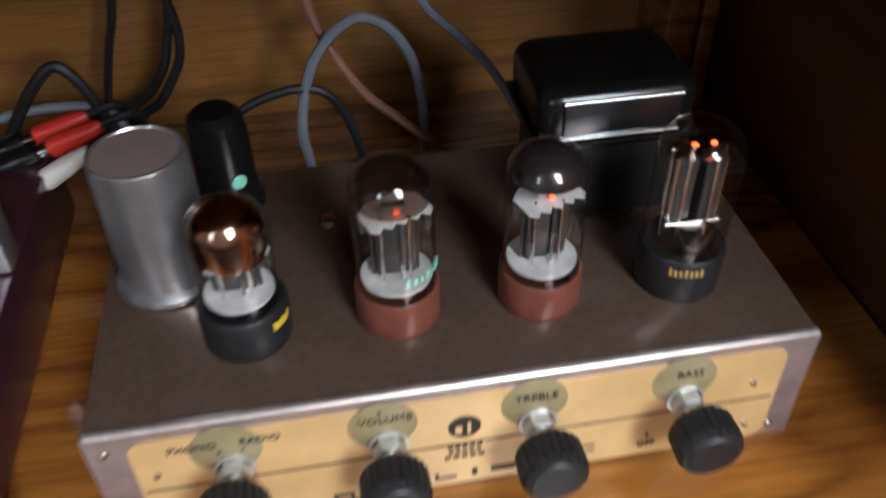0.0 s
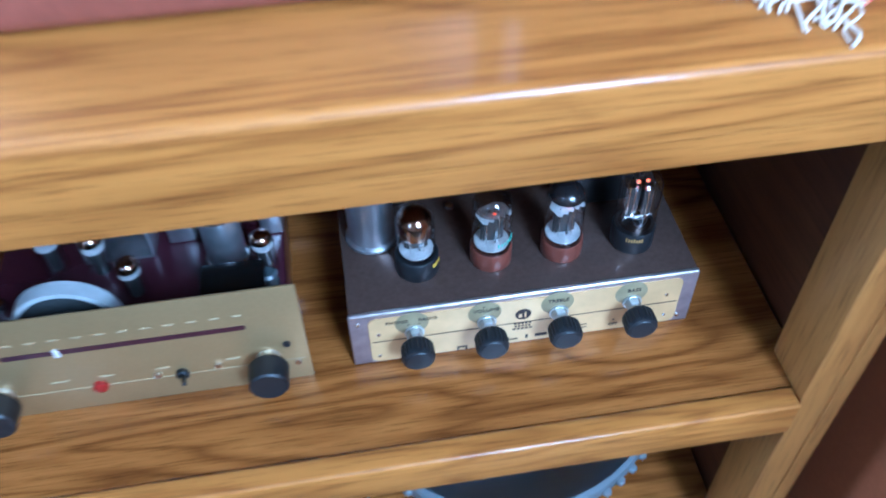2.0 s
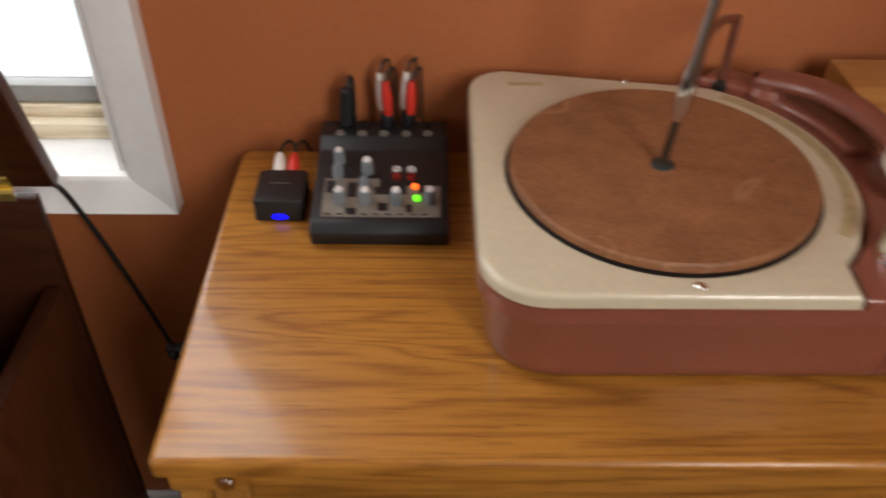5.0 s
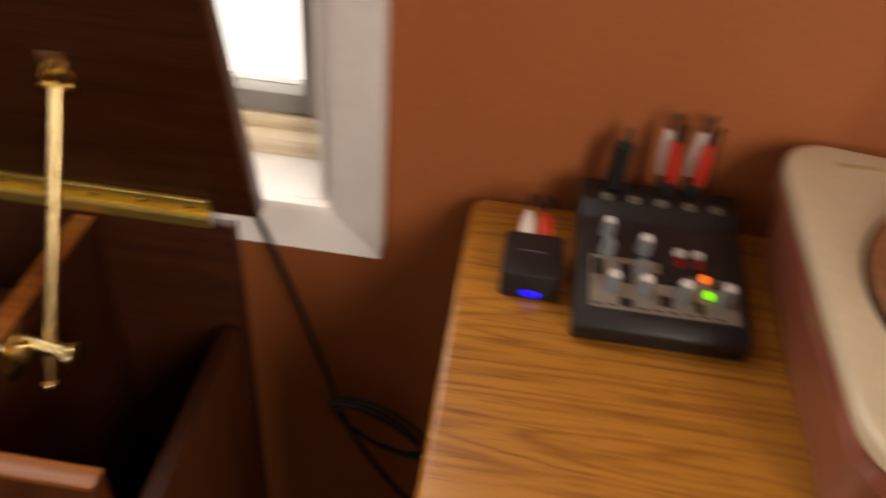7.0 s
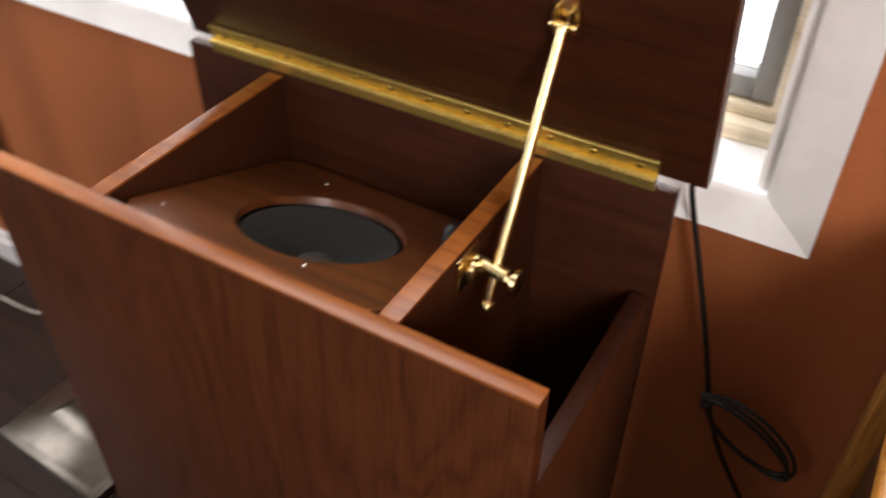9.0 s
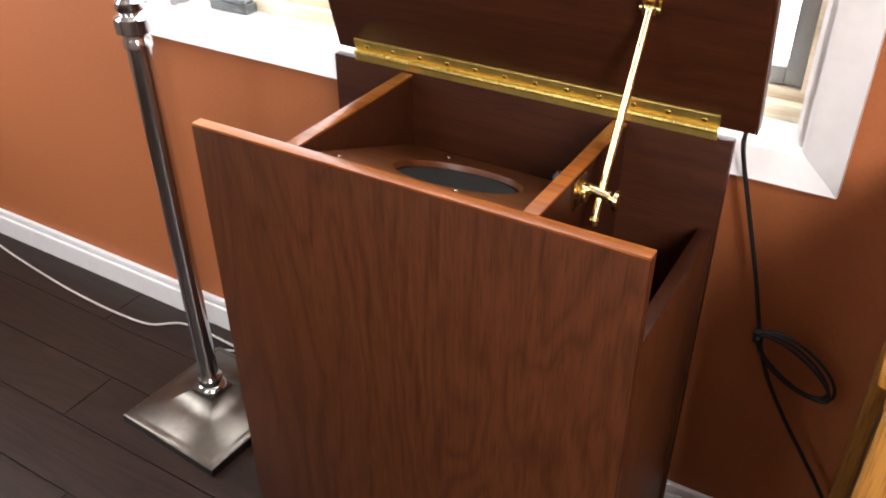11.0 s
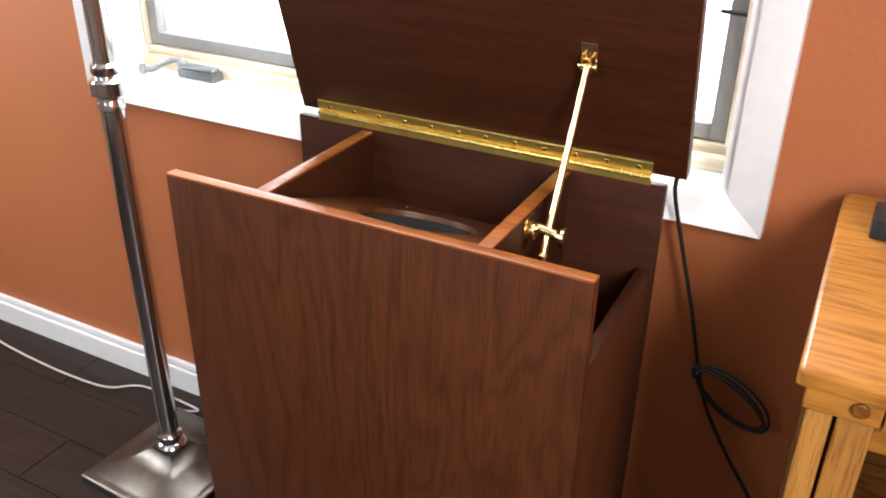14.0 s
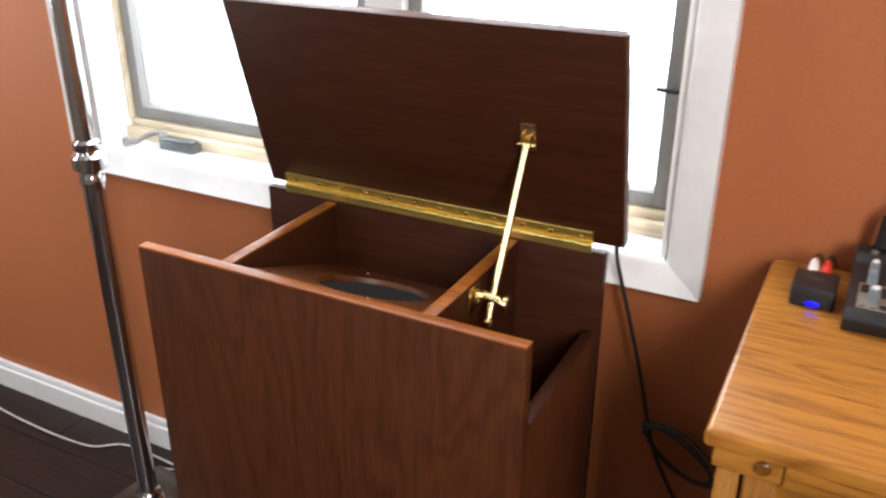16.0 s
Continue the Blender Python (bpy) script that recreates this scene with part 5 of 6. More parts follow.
def valve(x, y, base_r, base_h, glass_r, top, base_mat, kind, ink, label):
    """A glass valve: moulded base, envelope, getter, mica spacers, plates."""
    v = thing("vacuum_tube", (x, y, AT), label, "vacuum tube", "valves of the amplifier")
    at = (x, y, AT)
    part("base", lathe([(0, 0), (base_r * 0.97, 0), (base_r, 0.001), (base_r, base_h - 0.001), (base_r * 0.96, base_h), (glass_r * 0.98, base_h)], at, 32), base_mat, v)
    g0, g1 = base_h - 0.0005, top
    prof = [(glass_r * 0.96, g0), (glass_r, g0 + 0.003), (glass_r, g1 - glass_r * 0.80)]
    dome = [(glass_r * math.cos(radians(a)) ** 0.85, g1 - glass_r * 0.80 + glass_r * 0.80 * math.sin(radians(a))) for a in (12, 24, 36, 48, 60, 72, 82)]
    outer = prof + dome + [(0, g1)]
    part("glass_envelope", lathe(outer, at, 32), SMOKED if kind == "smoke" else BULB, v, "clear glass envelope", 60)
    b = base_h
    if kind == "rectifier":
        part("stem", lathe([(glass_r * 0.80, b + 0.001), (glass_r * 0.55, b + 0.004), (glass_r * 0.30, b + 0.007), (0, b + 0.008)], at, 20), SMOKEDOME, v, "dark glass stem")
        for s in (-1, 1):
            px, py = x + s * 0.0046, y - s * 0.0012
            for dy in (-0.0030, 0.0030):
                part("plate", box(px - 0.0034, px + 0.0034, py + dy - 0.0004, py + dy + 0.0004, AT + b + 0.011, AT + top - 0.0130, 0.0002, 1), PLATE, v, "thin grey anode plate")
            part("plate_fold", box(px + s * 0.0034, px + s * 0.0042, py - 0.0030, py + 0.0030, AT + b + 0.011, AT + top - 0.0130, 0.0002, 1), STEEL, v, "bright folded plate edge")
            part("support_wire", rod((px, py - 0.0040, AT + b + 0.002), (px, py - 0.0040, AT + top - 0.0115), 0.0006, 6), STEEL, v)
            part("support_wire", rod((x + s * 0.0098, y + 0.001, AT + b + 0.002), (x + s * 0.0098, y + 0.001, AT + top - 0.0120), 0.0005, 6), STEEL, v)
            part("heater_glow", lathe([(0, -0.0013), (0.0013, 0), (0, 0.0013)], (x + s * 0.0035, y - 0.001, AT + top - 0.0085), 10), HEATER, v, "glowing orange heater tip")
            part("filament_hook", tube([(x + s * 0.0035, y - 0.001, AT + top - 0.0120), (x + s * 0.0030, y - 0.001, AT + top - 0.0085), (x + s * 0.0040, y - 0.001, AT + top - 0.0085), (x + s * 0.0045, y - 0.001, AT + top - 0.0120)], 0.0004, 6, 3), STEEL, v)
        part("upper_mica", moved(box(-0.0118, 0.0118, -0.0055, 0.0055, -0.0004, 0.0004), Matrix.Translation((x, y, AT + top - 0.0125)) @ Matrix.Rotation(radians(-18), 4, "Z")), MICASHEET, v, "clear mica sheet")
        part("lower_bar", rod((x - 0.0105, y - 0.004, AT + b + 0.0105), (x + 0.0105, y - 0.004, AT + b + 0.0105), 0.0005, 6), STEEL, v)
        part("getter_ring", lathe([(0.004, b + 0.0085), (0.007, b + 0.0090), (0.007, b + 0.0097), (0.004, b + 0.0097)], at, 18), STEEL, v)
    else:
        part("lower_mica", lathe([(glass_r * 0.5, b + 0.0030), (glass_r * 0.90, b + 0.003), (glass_r * 0.90, b + 0.0042), (0, b + 0.0042)], at, 26), MICA, v, "pale mica disc")
        part("plate", merged(box(x - 0.0070, x + 0.0070, y - 0.0035, y + 0.0035, AT + b + 0.006, AT + top - 0.0215, 0.001), rod((x - 0.0078, y, AT + b + 0.005), (x - 0.0078, y, AT + top - 0.0215), 0.0009, 8), rod((x + 0.0078, y, AT + b + 0.005), (x + 0.0078, y, AT + top - 0.0215), 0.0009, 8), rod((x + 0.002, y - 0.0048, AT + b + 0.005), (x + 0.002, y - 0.0048, AT + top - 0.0215), 0.0007, 8)), PLATE, v, "grey anode plates")
        for dx, dy in ((-0.0050, -0.0050), (0.0048, -0.0052)):
            part("support_wire", rod((x + dx, y + dy, AT + b + 0.004), (x + dx, y + dy, AT + top - 0.0205), 0.0006, 8), STEEL, v, "bright support wire")
        w = glass_r * 0.84
        saw = [(-w + 2 * w * k / 10, -w * 0.55 - (0.0024 if k % 2 else 0.0)) for k in range(11)]
        bm = prism(saw + [(w * 0.96, w * 0.30), (w * 0.55, w * 0.62), (-w * 0.55, w * 0.62), (-w * 0.96, w * 0.30)], 0, 0.0007)
        part("upper_mica", moved(bm, Matrix.Translation((x, y, AT + top - 0.0215)) @ Matrix.Rotation(radians(22), 4, "Z")), MICA, v, "toothed pale mica spacer")
        mat = GETTER if kind == "bright" else DARKGETTER
        cut = 0.62 if kind == "bright" else 0.52
        r, k = glass_r - 0.0012, glass_r * 0.80
        zc = g1 - k
        arcs = [(r * math.cos(radians(a)) ** 0.85, zc - 0.0012 + (k - 0.0) * math.sin(radians(a))) for a in (8, 20, 34, 48, 60, 72, 82)] + [(0, zc + k - 0.0013)]
        start = [(r, zc - (0.0105 if kind == "bright" else -0.003))] if kind == "bright" else []
        if kind in ("bright", "dark"):
            part("getter_flash", lathe(start + arcs if kind == "bright" else arcs, at, 30), mat, v, "mirror-like getter flash in the dome", 60)
        if kind == "smoke":
            part("getter_flash", lathe([(r, zc - 0.004)] + arcs, at, 30), SMOKEDOME, v, "brown getter haze in the dome", 60)
        part("getter_cup", rod((x - 0.004, y - 0.003, AT + top - 0.0175), (x + 0.004, y - 0.003, AT + top - 0.0170), 0.0016, 10), STEEL, v)
        part("heater_glow", lathe([(0, -0.001), (0.0011, 0), (0, 0.001)], (x + 0.001, y - 0.004, AT + top - 0.0195), 8), HEATER, v, "faint heater glow")
    if ink:
        where, mat = ink
        for i in range(7):
            a = radians(where[0] + where[1] * i / 6)
            r, z = where[2], where[3]
            part("printed_bar", moved(box(-0.00055, 0.00055, -0.0003, 0.0001, -0.0014, 0.0014 if i % 3 else 0.0021), Matrix.Translation((x + r * math.cos(a), y + r * math.sin(a), AT + z)) @ Matrix.Rotation(a + math.pi / 2, 4, "Z")), mat, v)
    return v


valve(0.5100, -0.2790, 0.0163, 0.0180, 0.0140, 0.0610, BLACK, "bright", ((-48, 28, 0.0165, 0.0125), YELLOWINK), "glass valve with bright silver dome and black base")
valve(0.5662, -0.2790, 0.0158, 0.0165, 0.0146, 0.0700, BAKELITE, "smoke", ((-80, 62, 0.0149, 0.0270), GREENINK), "glass valve with smoky dome and brown base")
valve(0.6205, -0.2795, 0.0158, 0.0160, 0.0146, 0.0690, BAKELITE, "dark", None, "glass valve with blackened dome and brown base")
valve(0.6760, -0.2795, 0.0163, 0.0195, 0.0154, 0.0710, BLACK, "rectifier", ((-125, 40, 0.0165, 0.0150), GOLDINK), "clear rectifier valve with two glowing filaments")
can = thing("capacitor_can", (0.4795, -0.2415, AT), "dull silver aluminium capacitor can", "capacitor")
part("can", lathe([(0, 0.001), (0.0165, 0.001), (0.0165, 0.004), (0.0178, 0.005), (0.0178, 0.0580), (0.0172, 0.0596), (0.0163, 0.0596), (0.0158, 0.0586)], (0.4795, -0.2415, AT), 36), ALU, can)
part("top_disc", lathe([(0.0158, 0.0582), (0.0158, 0.0588), (0, 0.0588)], (0.4795, -0.2415, AT), 32), speckled("dull_fibre_disc", (0.20, 0.15, 0.13), 0.6, 0.1, 0.15, 70, 0.05), can, "dull brown fibre disc")
part("crimp_ring", lathe([(0.0180, 0), (0.0205, 0.0008), (0.0205, 0.003), (0.0182, 0.0048), (0.0178, 0.005)], (0.4795, -0.2415, AT), 36), ALU, can, "rolled rim at the foot")
mt = thing("vacuum_tube", (0.5030, -0.1960, AT), "black metal shelled valve with a green mark", "vacuum tube", "valves of the amplifier")
part("shell", lathe([(0.0150, 0), (0.0150, 0.006), (0.0128, 0.008), (0.0125, 0.0385), (0.0115, 0.0435), (0.0085, 0.0462), (0, 0.0468)], (0.5030, -0.1960, AT), 28), BLACKGLOSS, mt)
part("green_mark", lathe([(0, 0), (0.0035, 0), (0.003, 0.0004), (0, 0.0004)], (0.5090, -0.2075, AT + 0.017), 12, Matrix.Rotation(radians(30), 4, "Z") @ OUT), GREENINK, mt)
tr = thing("power_transformer", (0.661, -0.215, AT), "black power transformer with bell covers on the chassis", "transformer")


def bell():
    def ring(i, z):
        return [(x, y, z) for x, y in rounded(0.6285 + i, 0.6930 - i, -0.2412 + i, -0.1900 - i, (0.008,) * 4, 5)]
    return loft([ring(0.0012, AT + 0.0420), ring(0.0, AT + 0.0440), ring(0.0, AT + 0.0585), ring(0.0010, AT + 0.0612), ring(0.0030, AT + 0.0628), ring(0.0070, AT + 0.0634), ring(0.014, AT + 0.0636)])


part("core", box(0.6330, 0.6890, -0.2360, -0.1950, AT, AT + 0.0385, 0.001), speckled("core_laminations", (0.022, 0.021, 0.021), 0.42, 0.5, 0.3, 120, 0.1), tr, "dark laminated core")
part("bell_cover", bell(), BLACKGLOSS, tr, "glossy black bell cover", 45)
# Grey strip and bright rods stand in for the cover's reflection and highlights.
part("reflection_band", box(0.6375, 0.6840, -0.2424, -0.2413, AT + 0.0450, AT + 0.0600, 0.0005), speckled("reflection_grey_metal", (0.20, 0.21, 0.23), 0.30, 1.0, 0.35, 40, 0.03), tr, "grey metal strip standing in for the cover's reflection")
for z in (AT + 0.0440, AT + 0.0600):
    part("highlight_rod", rod((0.6370, -0.2422, z), (0.6845, -0.2422, z), 0.0009, 8), STEEL, tr, "bright steel rod standing in for the bevel highlight")
part("flange", box(0.6270, 0.6945, -0.2425, -0.1885, AT + 0.0388, AT + 0.0419, 0.001), BLACKGLOSS, tr, "black flange")
for x in (0.6310, 0.6905):
    part("bolt", rod((x, -0.2385, AT + 0.002), (x, -0.2385, AT + 0.0455), 0.002, 8), PEWTER, tr)

# ---------- tuner ----------
tuner = thing("valve_tuner", (0.30, -0.22, SHELF), "old valve tuner with champagne panel and maroon chassis", "tuner")
TP = Matrix.Translation((0.3005, -0.3215, SHELF)) @ Matrix.Rotation(radians(-2.5), 4, "X")
panel = part("front_panel", moved(box(-0.1215, 0.1215, -0.001, 0.001, 0.000, 0.1025, 0.0006), TP), TUNERPLATE, tuner, "champagne metal front panel")
part("dial_slot", moved(prism(rounded(-0.085, 0.082, 0.0640, 0.0685, (0.0022,) * 4, 4), 0, 0.0006), TP @ Matrix.Translation((0, -0.0010, 0)) @ FRONT), MAROON, panel, "narrow maroon dial slot")
part("pointer", moved(box(-0.0490, -0.0450, -0.0030, -0.0012, 0.0625, 0.0705, 0.0006), TP), WHITEPLUG, panel, "white dial pointer")
for i in range(11):
    part("printed_bar", moved(box(-0.080 + 0.0155 * i, -0.0735 + 0.0155 * i, -0.0014, -0.0009, 0.0785, 0.0798), TP), TAN, panel)
part("line", moved(box(-0.112, 0.119, -0.0013, -0.0009, 0.0232, 0.0238), TP), TAN, panel)
for u, w in ((-0.062, 0.012), (-0.028, 0.010), (0.012, 0.009), (0.062, 0.010)):
    part("printed_bar", moved(box(u, u + w, -0.0014, -0.0009, 0.033, 0.0345), TP), TAN, panel)
for u, z in ((-0.098, 0.0275), (0.092, 0.0290)):
    K = TP @ Matrix.Translation((u, -0.001, z)) @ OUT
    part("bush", moved(lathe([(0.009, 0), (0.009, 0.004), (0.006, 0.006), (0.0045, 0.013)], (0, 0, 0), 18), K), GREYNUT, panel)
    kb = part("knob", moved(lathe([(0.0135, 0.008), (0.0148, 0.010), (0.0142, 0.026), (0.0128, 0.0275), (0.011, 0.0272), (0, 0.0265)], (0, 0, 0), 32), K), BLACK, tuner, "large black knob")
part("jewel", moved(lathe([(0.0058, 0), (0.0052, 0.003), (0, 0.0055)], (-0.030, -0.001, 0.0235), 18, OUT), TP), REDINK, panel, "red pilot jewel")
part("switch_bush", moved(lathe([(0.0048, 0), (0.0048, 0.003), (0.003, 0.004)], (0.029, -0.001, 0.0255), 14, OUT), TP), BLACK, panel)
part("switch_toggle", moved(rod((0.029, -0.003, 0.0255), (0.0315, -0.0145, 0.0285), 0.0018, 8), TP), BLACK, panel, "small black toggle")
for u, z, m in ((0.0115, 0.0265, STEEL), (0.055, 0.0285, STEEL), (0.107, 0.042, BLACK), (0.1125, 0.020, STEEL), (-0.112, 0.045, STEEL)):
    part("screw", moved(lathe([(0.0030, 0), (0.0026, 0.0016), (0, 0.002)], (u, -0.001, z), 12, OUT), TP), m, panel)
part("chassis", box(0.187, 0.409, -0.3170, -0.112, SHELF + 0.004, SHELF + 0.046, 0.0015), MAROON, tuner, "maroon enamelled chassis")
part("side_tab", box(0.4110, 0.4125, -0.316, -0.306, SHELF + 0.014, SHELF + 0.036, 0.0004), WHITEPLUG, tuner, "pale side tab")
for x in (0.20, 0.395):
    for y in (-0.305, -0.125):
        part("foot", rod((x, y, SHELF), (x, y, SHELF + 0.005), 0.006), BLACK, tuner)
TZ = SHELF + 0.0465
DM = Matrix.Translation((0.262, -0.2990, SHELF + 0.073)) @ OUT
drum = part("dial_drum", moved(lathe([(0.0325, -0.006), (0.0365, -0.006), (0.0365, 0.006), (0.0325, 0.006), (0.0325, -0.006)], (0, 0, 0), 40), DM), DRUM, tuner, "silver rimmed dial drum")
part("web", moved(merged(lathe([(0, 0.0), (0.0325, 0.0), (0.0325, 0.0012), (0, 0.0012)], (0, 0, 0), 36), lathe([(0.014, 0.001), (0.014, 0.003), (0.011, 0.003), (0.011, 0.001)], (0, 0, 0), 28)), DM), CONE, drum, "dark inner web")
part("hub", moved(lathe([(0.005, -0.002), (0.005, 0.008), (0.003, 0.0095), (0, 0.0095)], (0, 0, 0), 16), DM), STEEL, drum)
part("flywheel_bearing", lathe([(0.005, 0), (0.006, 0.004), (0.004, 0.010), (0, 0.011)], (0.199, -0.258, TZ), 16), CHROME, tuner)


def if_can(x, y, w, h):
    c = thing("shield_can", (x, y, TZ), "square silver shield can on the tuner chassis", "shield can", "cans of the tuner")
    part("can", box(x - w, x + w, y - w, y + w, TZ, TZ + h, 0.002), ALU, c)
    part("adjuster", lathe([(0.003, 0), (0.003, 0.001), (0, 0.001)], (x, y, TZ + h), 12), BLACK, c)


if_can(0.401, -0.2050, 0.0085, 0.056)
if_can(0.330, -0.2000, 0.0105, 0.054)
if_can(0.352, -0.150, 0.0105, 0.054)
if_can(0.235, -0.150, 0.0105, 0.050)


def small_valve(x, y, r, h, silver):
    v = thing("vacuum_tube", (x, y, TZ), "small glass valve on the tuner chassis", "vacuum tube", "valves of the tuner")
    prof = [(r * 0.95, 0), (r, 0.004), (r, h - r), (r * 0.86, h - r * 0.42), (r * 0.5, h - r * 0.12), (r * 0.12, h), (0.0006, h + 0.003), (0, h + 0.003)]
    part("glass_envelope", lathe(prof, (x, y, TZ), 24), BULB, v, "clear glass envelope", 60)
    part("plate", lathe([(r * 0.55, 0.006), (r * 0.55, h * 0.62), (r * 0.3, h * 0.64), (0, h * 0.64)], (x, y, TZ), 10), PLATE, v)
    part("mica", lathe([(0, h * 0.655), (r * 0.88, h * 0.655), (r * 0.88, h * 0.675), (0, h * 0.675)], (x, y, TZ), 18), MICA, v)
    if silver:
        part("getter_flash", lathe([(r * 0.93, h - r * 1.0), (r * 0.82, h - r * 0.5), (r * 0.46, h - r * 0.18), (0, h - 0.0015)], (x, y, TZ), 22), GETTER, v, "silvered dome", 60)


small_valve(0.397, -0.252, 0.0088, 0.044, True)
small_valve(0.272, -0.235, 0.0095, 0.048, True)
small_valve(0.300, -0.262, 0.0095, 0.044, True)
small_valve(0.236, -0.225, 0.0095, 0.046, False)
small_valve(0.318, -0.150, 0.0095, 0.048, True)
co = thing("coil_block", (0.375, -0.283, TZ), "black tuner transformer block behind the panel", "transformer")
part("block", box(0.352, 0.399, -0.304, -0.268, TZ, TZ + 0.034, 0.003), BLACKGLOSS, co)
part("sleeve", rod((0.4005, -0.2800, TZ), (0.4005, -0.2800, TZ + 0.030), 0.0070, 18, 0.002), speckled("smoky_sleeve", (0.09, 0.11, 0.12), 0.25, 0, 0.2, 60, 0.03, 0.3), co, "grey green sleeve")
big = thing("shield_can", (0.366, -0.232, TZ), "round silver shield can on the tuner chassis", "shield can", "cans of the tuner")
part("can", lathe([(0.0150, 0), (0.0150, 0.046), (0.0140, 0.048), (0.0115, 0.0475), (0, 0.0465)], (0.366, -0.232, TZ), 28), ALU, big)
part("base_ring", lathe([(0.0152, 0), (0.0170, 0.0008), (0.0170, 0.0030), (0.0152, 0.0042)], (0.366, -0.232, TZ), 28), STEEL, big)
gang = thing("tuning_capacitor", (0.29, -0.20, TZ), "open tuning capacitor with many metal vanes", "capacitor")
part("frame", merged(box(0.256, 0.259, -0.222, -0.165, TZ, TZ + 0.034, 0.0006), box(0.306, 0.309, -0.222, -0.165, TZ, TZ + 0.034, 0.0006), box(0.259, 0.306, -0.222, -0.165, TZ, TZ + 0.003)), ALU, gang)
for i in range(11):
    part("vane", moved(lathe([(0, 0), (0.017, 0), (0.017, 0.0008), (0, 0.0008)], (0, 0, 0), 18), Matrix.Translation((0.2625 + 0.0040 * i, -0.192, TZ + 0.026)) @ Matrix.Rotation(radians(90), 4, "Y")), ALU, gang)

# ---------- cords behind the amplifier ----------


def cable(points, r, mat, label):
    return solo("cable", tube(points, r), mat, label, "cable", "cords behind the amplifier")


cable([(0.345, -0.075, 0.442), (0.372, -0.095, 0.462), (0.386, -0.10, 0.486), (0.404, -0.10, 0.511), (0.4175, -0.10, 0.5228), (0.4255, -0.10, 0.517), (0.431, -0.10, 0.505), (0.4365, -0.10, 0.487), (0.443, -0.105, 0.466), (0.452, -0.10, 0.4432)], 0.0031, CORD, "black audio cord arched behind the amplifier")
cable([(0.424, -0.075, 0.4427), (0.4275, -0.065, 0.468), (0.4300, -0.06, 0.484), (0.4375, -0.06, 0.511), (0.4457, -0.06, 0.538), (0.456, -0.05, 0.61), (0.462, -0.05, 0.70)], 0.0024, CORD, "thin black cord hanging behind the amplifier")
cable([(0.424, -0.080, 0.4428), (0.4400, -0.062, 0.471), (0.4530, -0.06, 0.482), (0.4634, -0.06, 0.4965), (0.4695, -0.06, 0.515), (0.4735, -0.06, 0.5351), (0.475, -0.05, 0.60), (0.470, -0.05, 0.70)], 0.0027, CORD, "black cord hanging behind the amplifier")
cable([(0.430, -0.090, 0.4428), (0.4446, -0.068, 0.468), (0.4570, -0.064, 0.4765), (0.4655, -0.06, 0.487), (0.4727, -0.06, 0.500), (0.4750, -0.06, 0.513), (0.4745, -0.06, 0.527), (0.4715, -0.06, 0.548), (0.467, -0.05, 0.62), (0.462, -0.05, 0.70)], 0.0027, CORD, "black cord hanging behind the amplifier")
cable([(0.315, -0.07, 0.4428), (0.345, -0.085, 0.478), (0.3805, -0.09, 0.4912), (0.4000, -0.09, 0.4945), (0.4220, -0.09, 0.4940), (0.4356, -0.09, 0.4882), (0.441, -0.09, 0.4800), (0.447, -0.095, 0.462), (0.452, -0.11, 0.4428)], 0.0026, GREYCORD, "grey audio cord behind the amplifier")
cable([(0.5390, -0.112, 0.4430), (0.5370, -0.10, 0.4540), (0.5356, -0.10, 0.4690), (0.5382, -0.10, 0.4889), (0.5444, -0.10, 0.5087), (0.5533, -0.10, 0.5224), (0.5644, -0.10, 0.5318), (0.5733, -0.10, 0.5342), (0.5846, -0.10, 0.5290), (0.5943, -0.10, 0.5165), (0.6000, -0.10, 0.5020), (0.604, -0.095, 0.475), (0.605, -0.09, 0.4430)], 0.0029, GREYCORD, "grey cord looped behind the amplifier")
cable([(0.534, -0.06, 0.70), (0.539, -0.08, 0.60), (0.5459, -0.09, 0.5417), (0.5548, -0.09, 0.5155), (0.5706, -0.09, 0.4864), (0.5887, -0.09, 0.4672), (0.607, -0.095, 0.452), (0.625, -0.105, 0.4428)], 0.0028, PINKCORD, "brown lamp flex hanging behind the amplifier")
cable([(0.594, -0.06, 0.70), (0.600, -0.075, 0.56), (0.607, -0.08, 0.5316), (0.6238, -0.08, 0.5119), (0.6434, -0.08, 0.4906), (0.662, -0.095, 0.462), (0.672, -0.11, 0.4426)], 0.0026, GREYCORD, "dark grey cord hanging behind the amplifier")
cable([(0.475, -0.095, 0.4428), (0.490, -0.10, 0.472), (0.5057, -0.10, 0.4875), (0.5217, -0.10, 0.4943), (0.537, -0.10, 0.4967), (0.5502, -0.10, 0.4927), (0.5596, -0.10, 0.4792), (0.566, -0.105, 0.4600), (0.570, -0.11, 0.4428)], 0.0026, CORD, "black cord crossing behind the amplifier")
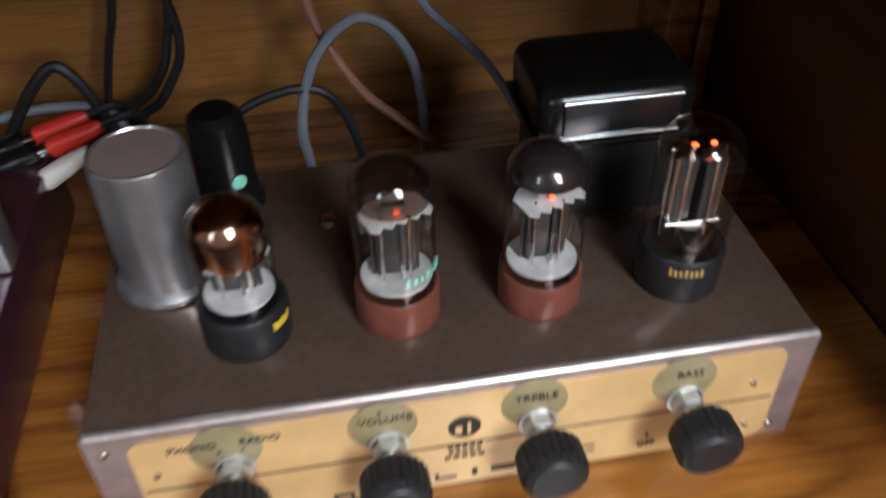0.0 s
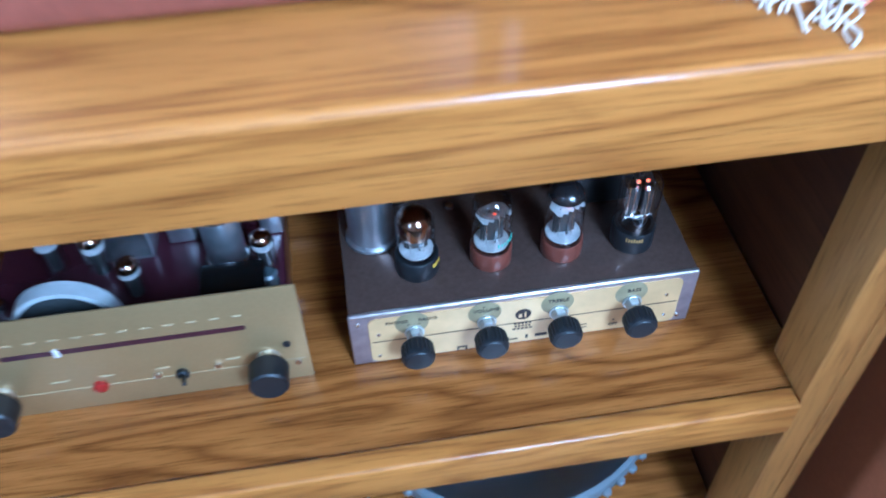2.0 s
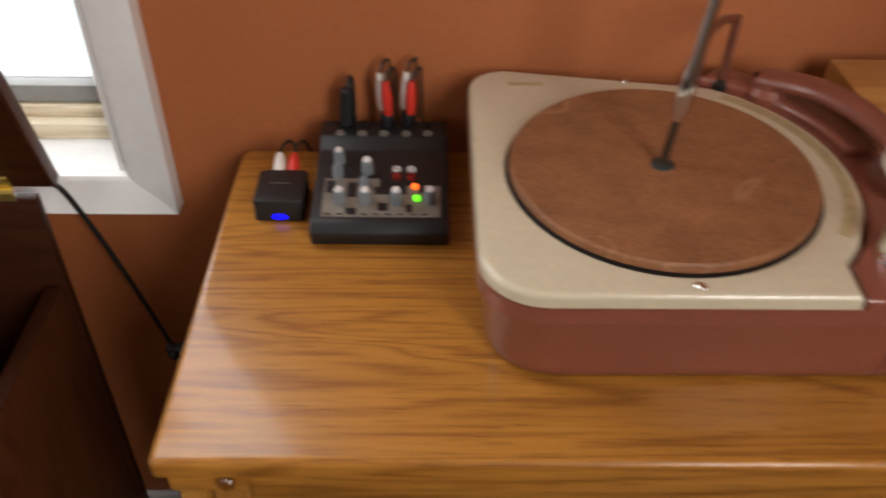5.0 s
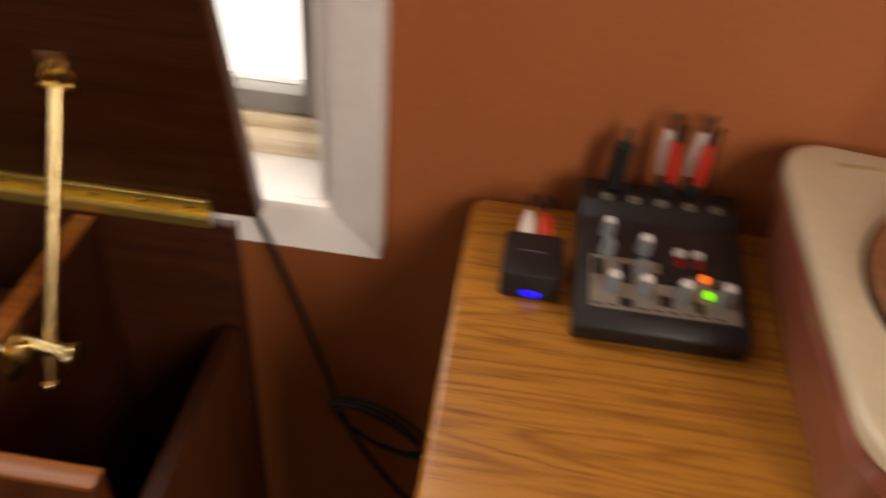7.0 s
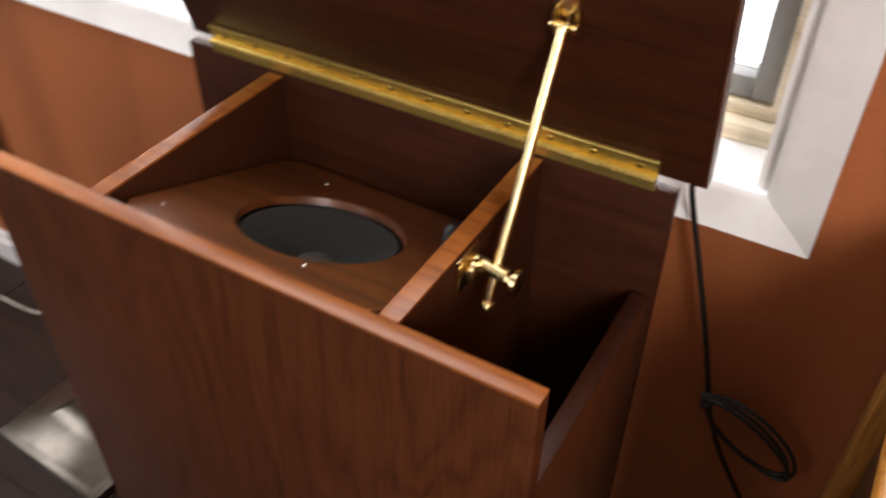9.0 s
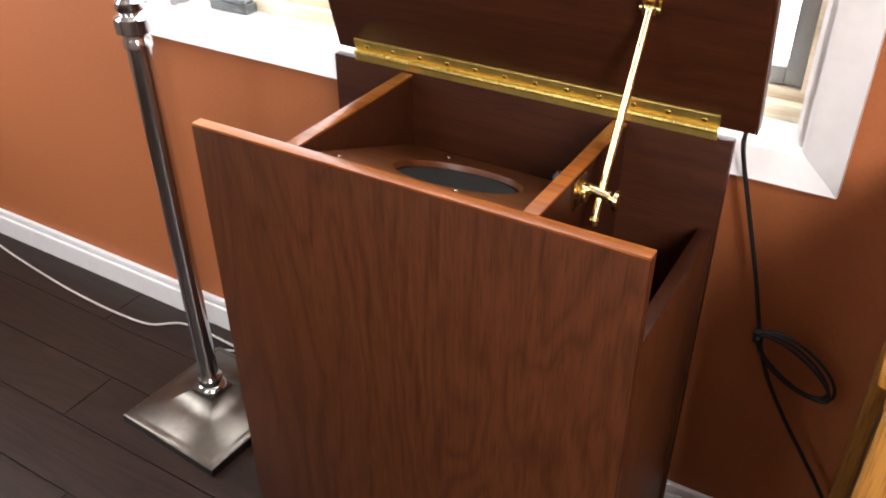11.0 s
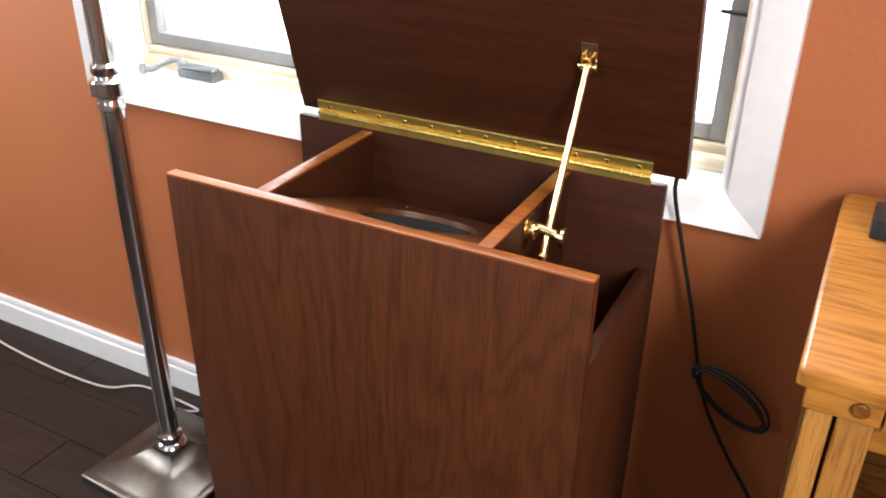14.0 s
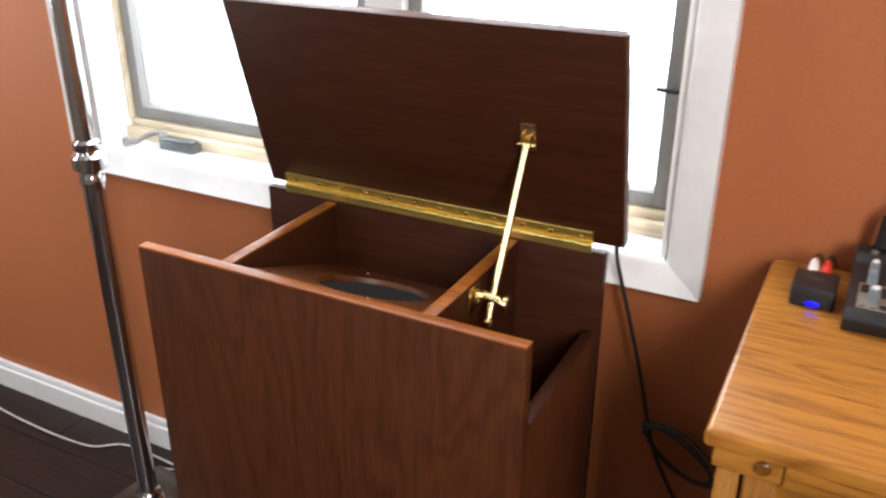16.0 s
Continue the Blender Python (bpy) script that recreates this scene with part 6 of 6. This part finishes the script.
for x, y, z, m, dx, dz in ((0.4377, -0.1200, 0.4989, REDPLUG, -0.0299, -0.0089), (0.4290, -0.1080, 0.4985, REDPLUG, -0.0299, -0.0085), (0.4317, -0.1320, 0.4925, WHITEPLUG, -0.0193, -0.0094)):
    p = thing("phono_plug", (x, y, z), ("red" if m is REDPLUG else "white") + " phono plug lying behind the amplifier", "plug", "plugs behind the amplifier")
    d, q = Vector((dx, -0.004, dz)).normalized(), Vector((x, y, z))
    M = Matrix.Translation(q) @ d.to_track_quat("Z", "Y").to_matrix().to_4x4()
    part("body", moved(lathe([(0, 0), (0.0032, 0), (0.0042, 0.004), (0.0052, 0.014), (0.0056, 0.026), (0.0048, 0.028), (0, 0.028)], (0, 0, 0), 16), M), m, p)
    part("ring", moved(lathe([(0.0044, 0.028), (0.0046, 0.029), (0.0046, 0.034), (0, 0.034)], (0, 0, 0), 16), M), CHROME, p, "bright chrome ring")
    part("sleeve", moved(lathe([(0.0058, 0.034), (0.0062, 0.036), (0.0062, 0.054), (0.005, 0.057), (0, 0.057)], (0, 0, 0), 16), M), BLACKGLOSS, p, "black socket sleeve")
    part("lead", tube([q, q - d * 0.010, q - d * 0.018 + Vector((0, 0.004, -0.006)), Vector((x + 0.020, y + 0.020, 0.468)), Vector((x + 0.024, y + 0.028, 0.4425))], 0.0021), CORD, p)

# ---------- red lidded box ----------
TINX, TINY = -0.006, -0.004
rb = thing("tea_tin", (0.082, -0.355, SHELF), "white tin with a bright red lid and printed sides", "tin")
part("body", box(0.0215 + TINX, 0.1035 + TINX, -0.382 + TINY, -0.320 + TINY, SHELF, SHELF + 0.086, 0.003), BOXWHITE, rb, "white printed body")
part("lid", box(0.0200 + TINX, 0.1050 + TINX, -0.3835 + TINY, -0.3185 + TINY, SHELF + 0.086, SHELF + 0.110, 0.004, 3), REDBOX, rb, "bright red lid")
for i in range(4):
    part("printed_bar", box(0.1035 + TINX, 0.1040 + TINX, -0.376 + TINY + 0.013 * i, -0.369 + TINY + 0.013 * i, SHELF + 0.040 + 0.009 * (i % 2), SHELF + 0.048 + 0.009 * (i % 2)), INK if i % 2 else REDBOX, rb)
    part("printed_bar", box(0.048 + TINX + 0.013 * i, 0.056 + TINX + 0.013 * i, -0.3826 + TINY, -0.3820 + TINY, SHELF + 0.040, SHELF + 0.048), INK if i % 2 else REDBOX, rb)

# ---------- bottom shelf ----------
BS = 0.162
bowl = thing("glass_bowl", (0.592, -0.234, BS), "large pressed glass bowl with a beaded rim", "bowl")
bp = [(0.052, 0.002), (0.060, 0.0), (0.060, 0.008)] + [(0.066 + 0.087 * math.sin(math.pi / 2 * k / 22) ** 0.9 + 0.0016 * (k % 2), 0.012 + 0.104 * (k / 22) ** 1.25) for k in range(23)] + [(0.149, 0.118), (0.144, 0.108), (0.118, 0.050), (0.072, 0.024), (0.0, 0.016)]
part("bowl", lathe([(0, 0.004)] + bp, (0.592, -0.234, BS), 48), PRESSED, bowl, "clear pressed glass", 50)
for i in range(56):
    a = math.tau * i / 56
    part("bead", lathe([(0, -0.005), (0.0042, -0.0025), (0.0050, 0), (0.0042, 0.0025), (0, 0.005)], (0.592 + 0.1545 * math.cos(a), -0.234 + 0.1545 * math.sin(a), BS + 0.106), 8), PRESSED, bowl)
dish = thing("white_dish", (0.215, -0.30, BS), "white china dish on the lower shelf", "dish")
part("dish", lathe([(0, 0.002), (0.035, 0.0), (0.038, 0.006), (0.070, 0.045), (0.072, 0.048), (0.068, 0.047), (0.034, 0.010), (0, 0.008)], (0.215, -0.30, BS), 36), WHITEPLUG, dish)
pan = thing("chrome_bowl", (0.365, -0.290, BS), "bright chrome bowl with a handle on the lower shelf", "bowl")
part("bowl", lathe([(0, 0.002), (0.040, 0.0), (0.060, 0.020), (0.072, 0.075), (0.074, 0.078), (0.070, 0.077), (0.057, 0.023), (0, 0.006)], (0.365, -0.290, BS), 40), CHROME, pan)
part("handle", tube([(0.425, -0.31, BS + 0.070), (0.440, -0.33, BS + 0.085), (0.448, -0.350, BS + 0.078), (0.436, -0.352, BS + 0.050)], 0.005), CHROME, pan)

# ---------- floor boards ----------
rows = [(-0.002 - 0.118 * k) for k in range(14)]
for k, y1 in enumerate(rows):
    x = XL + 0.002 - (0.37 * k) % 0.9
    while x < 0.86:
        x0, x1 = max(x, XL), min(x + 0.9, XR)
        if x1 - x0 > 0.05:
            b = new("plank", mesh_of("plank", box(x0 + 0.0008, x1 - 0.0008, y1 - 0.1168, y1 - 0.0008, FLOOR - 0.0029, FLOOR, 0.0008, 1), PLANK))
            b.parent = floor
        x += 0.9
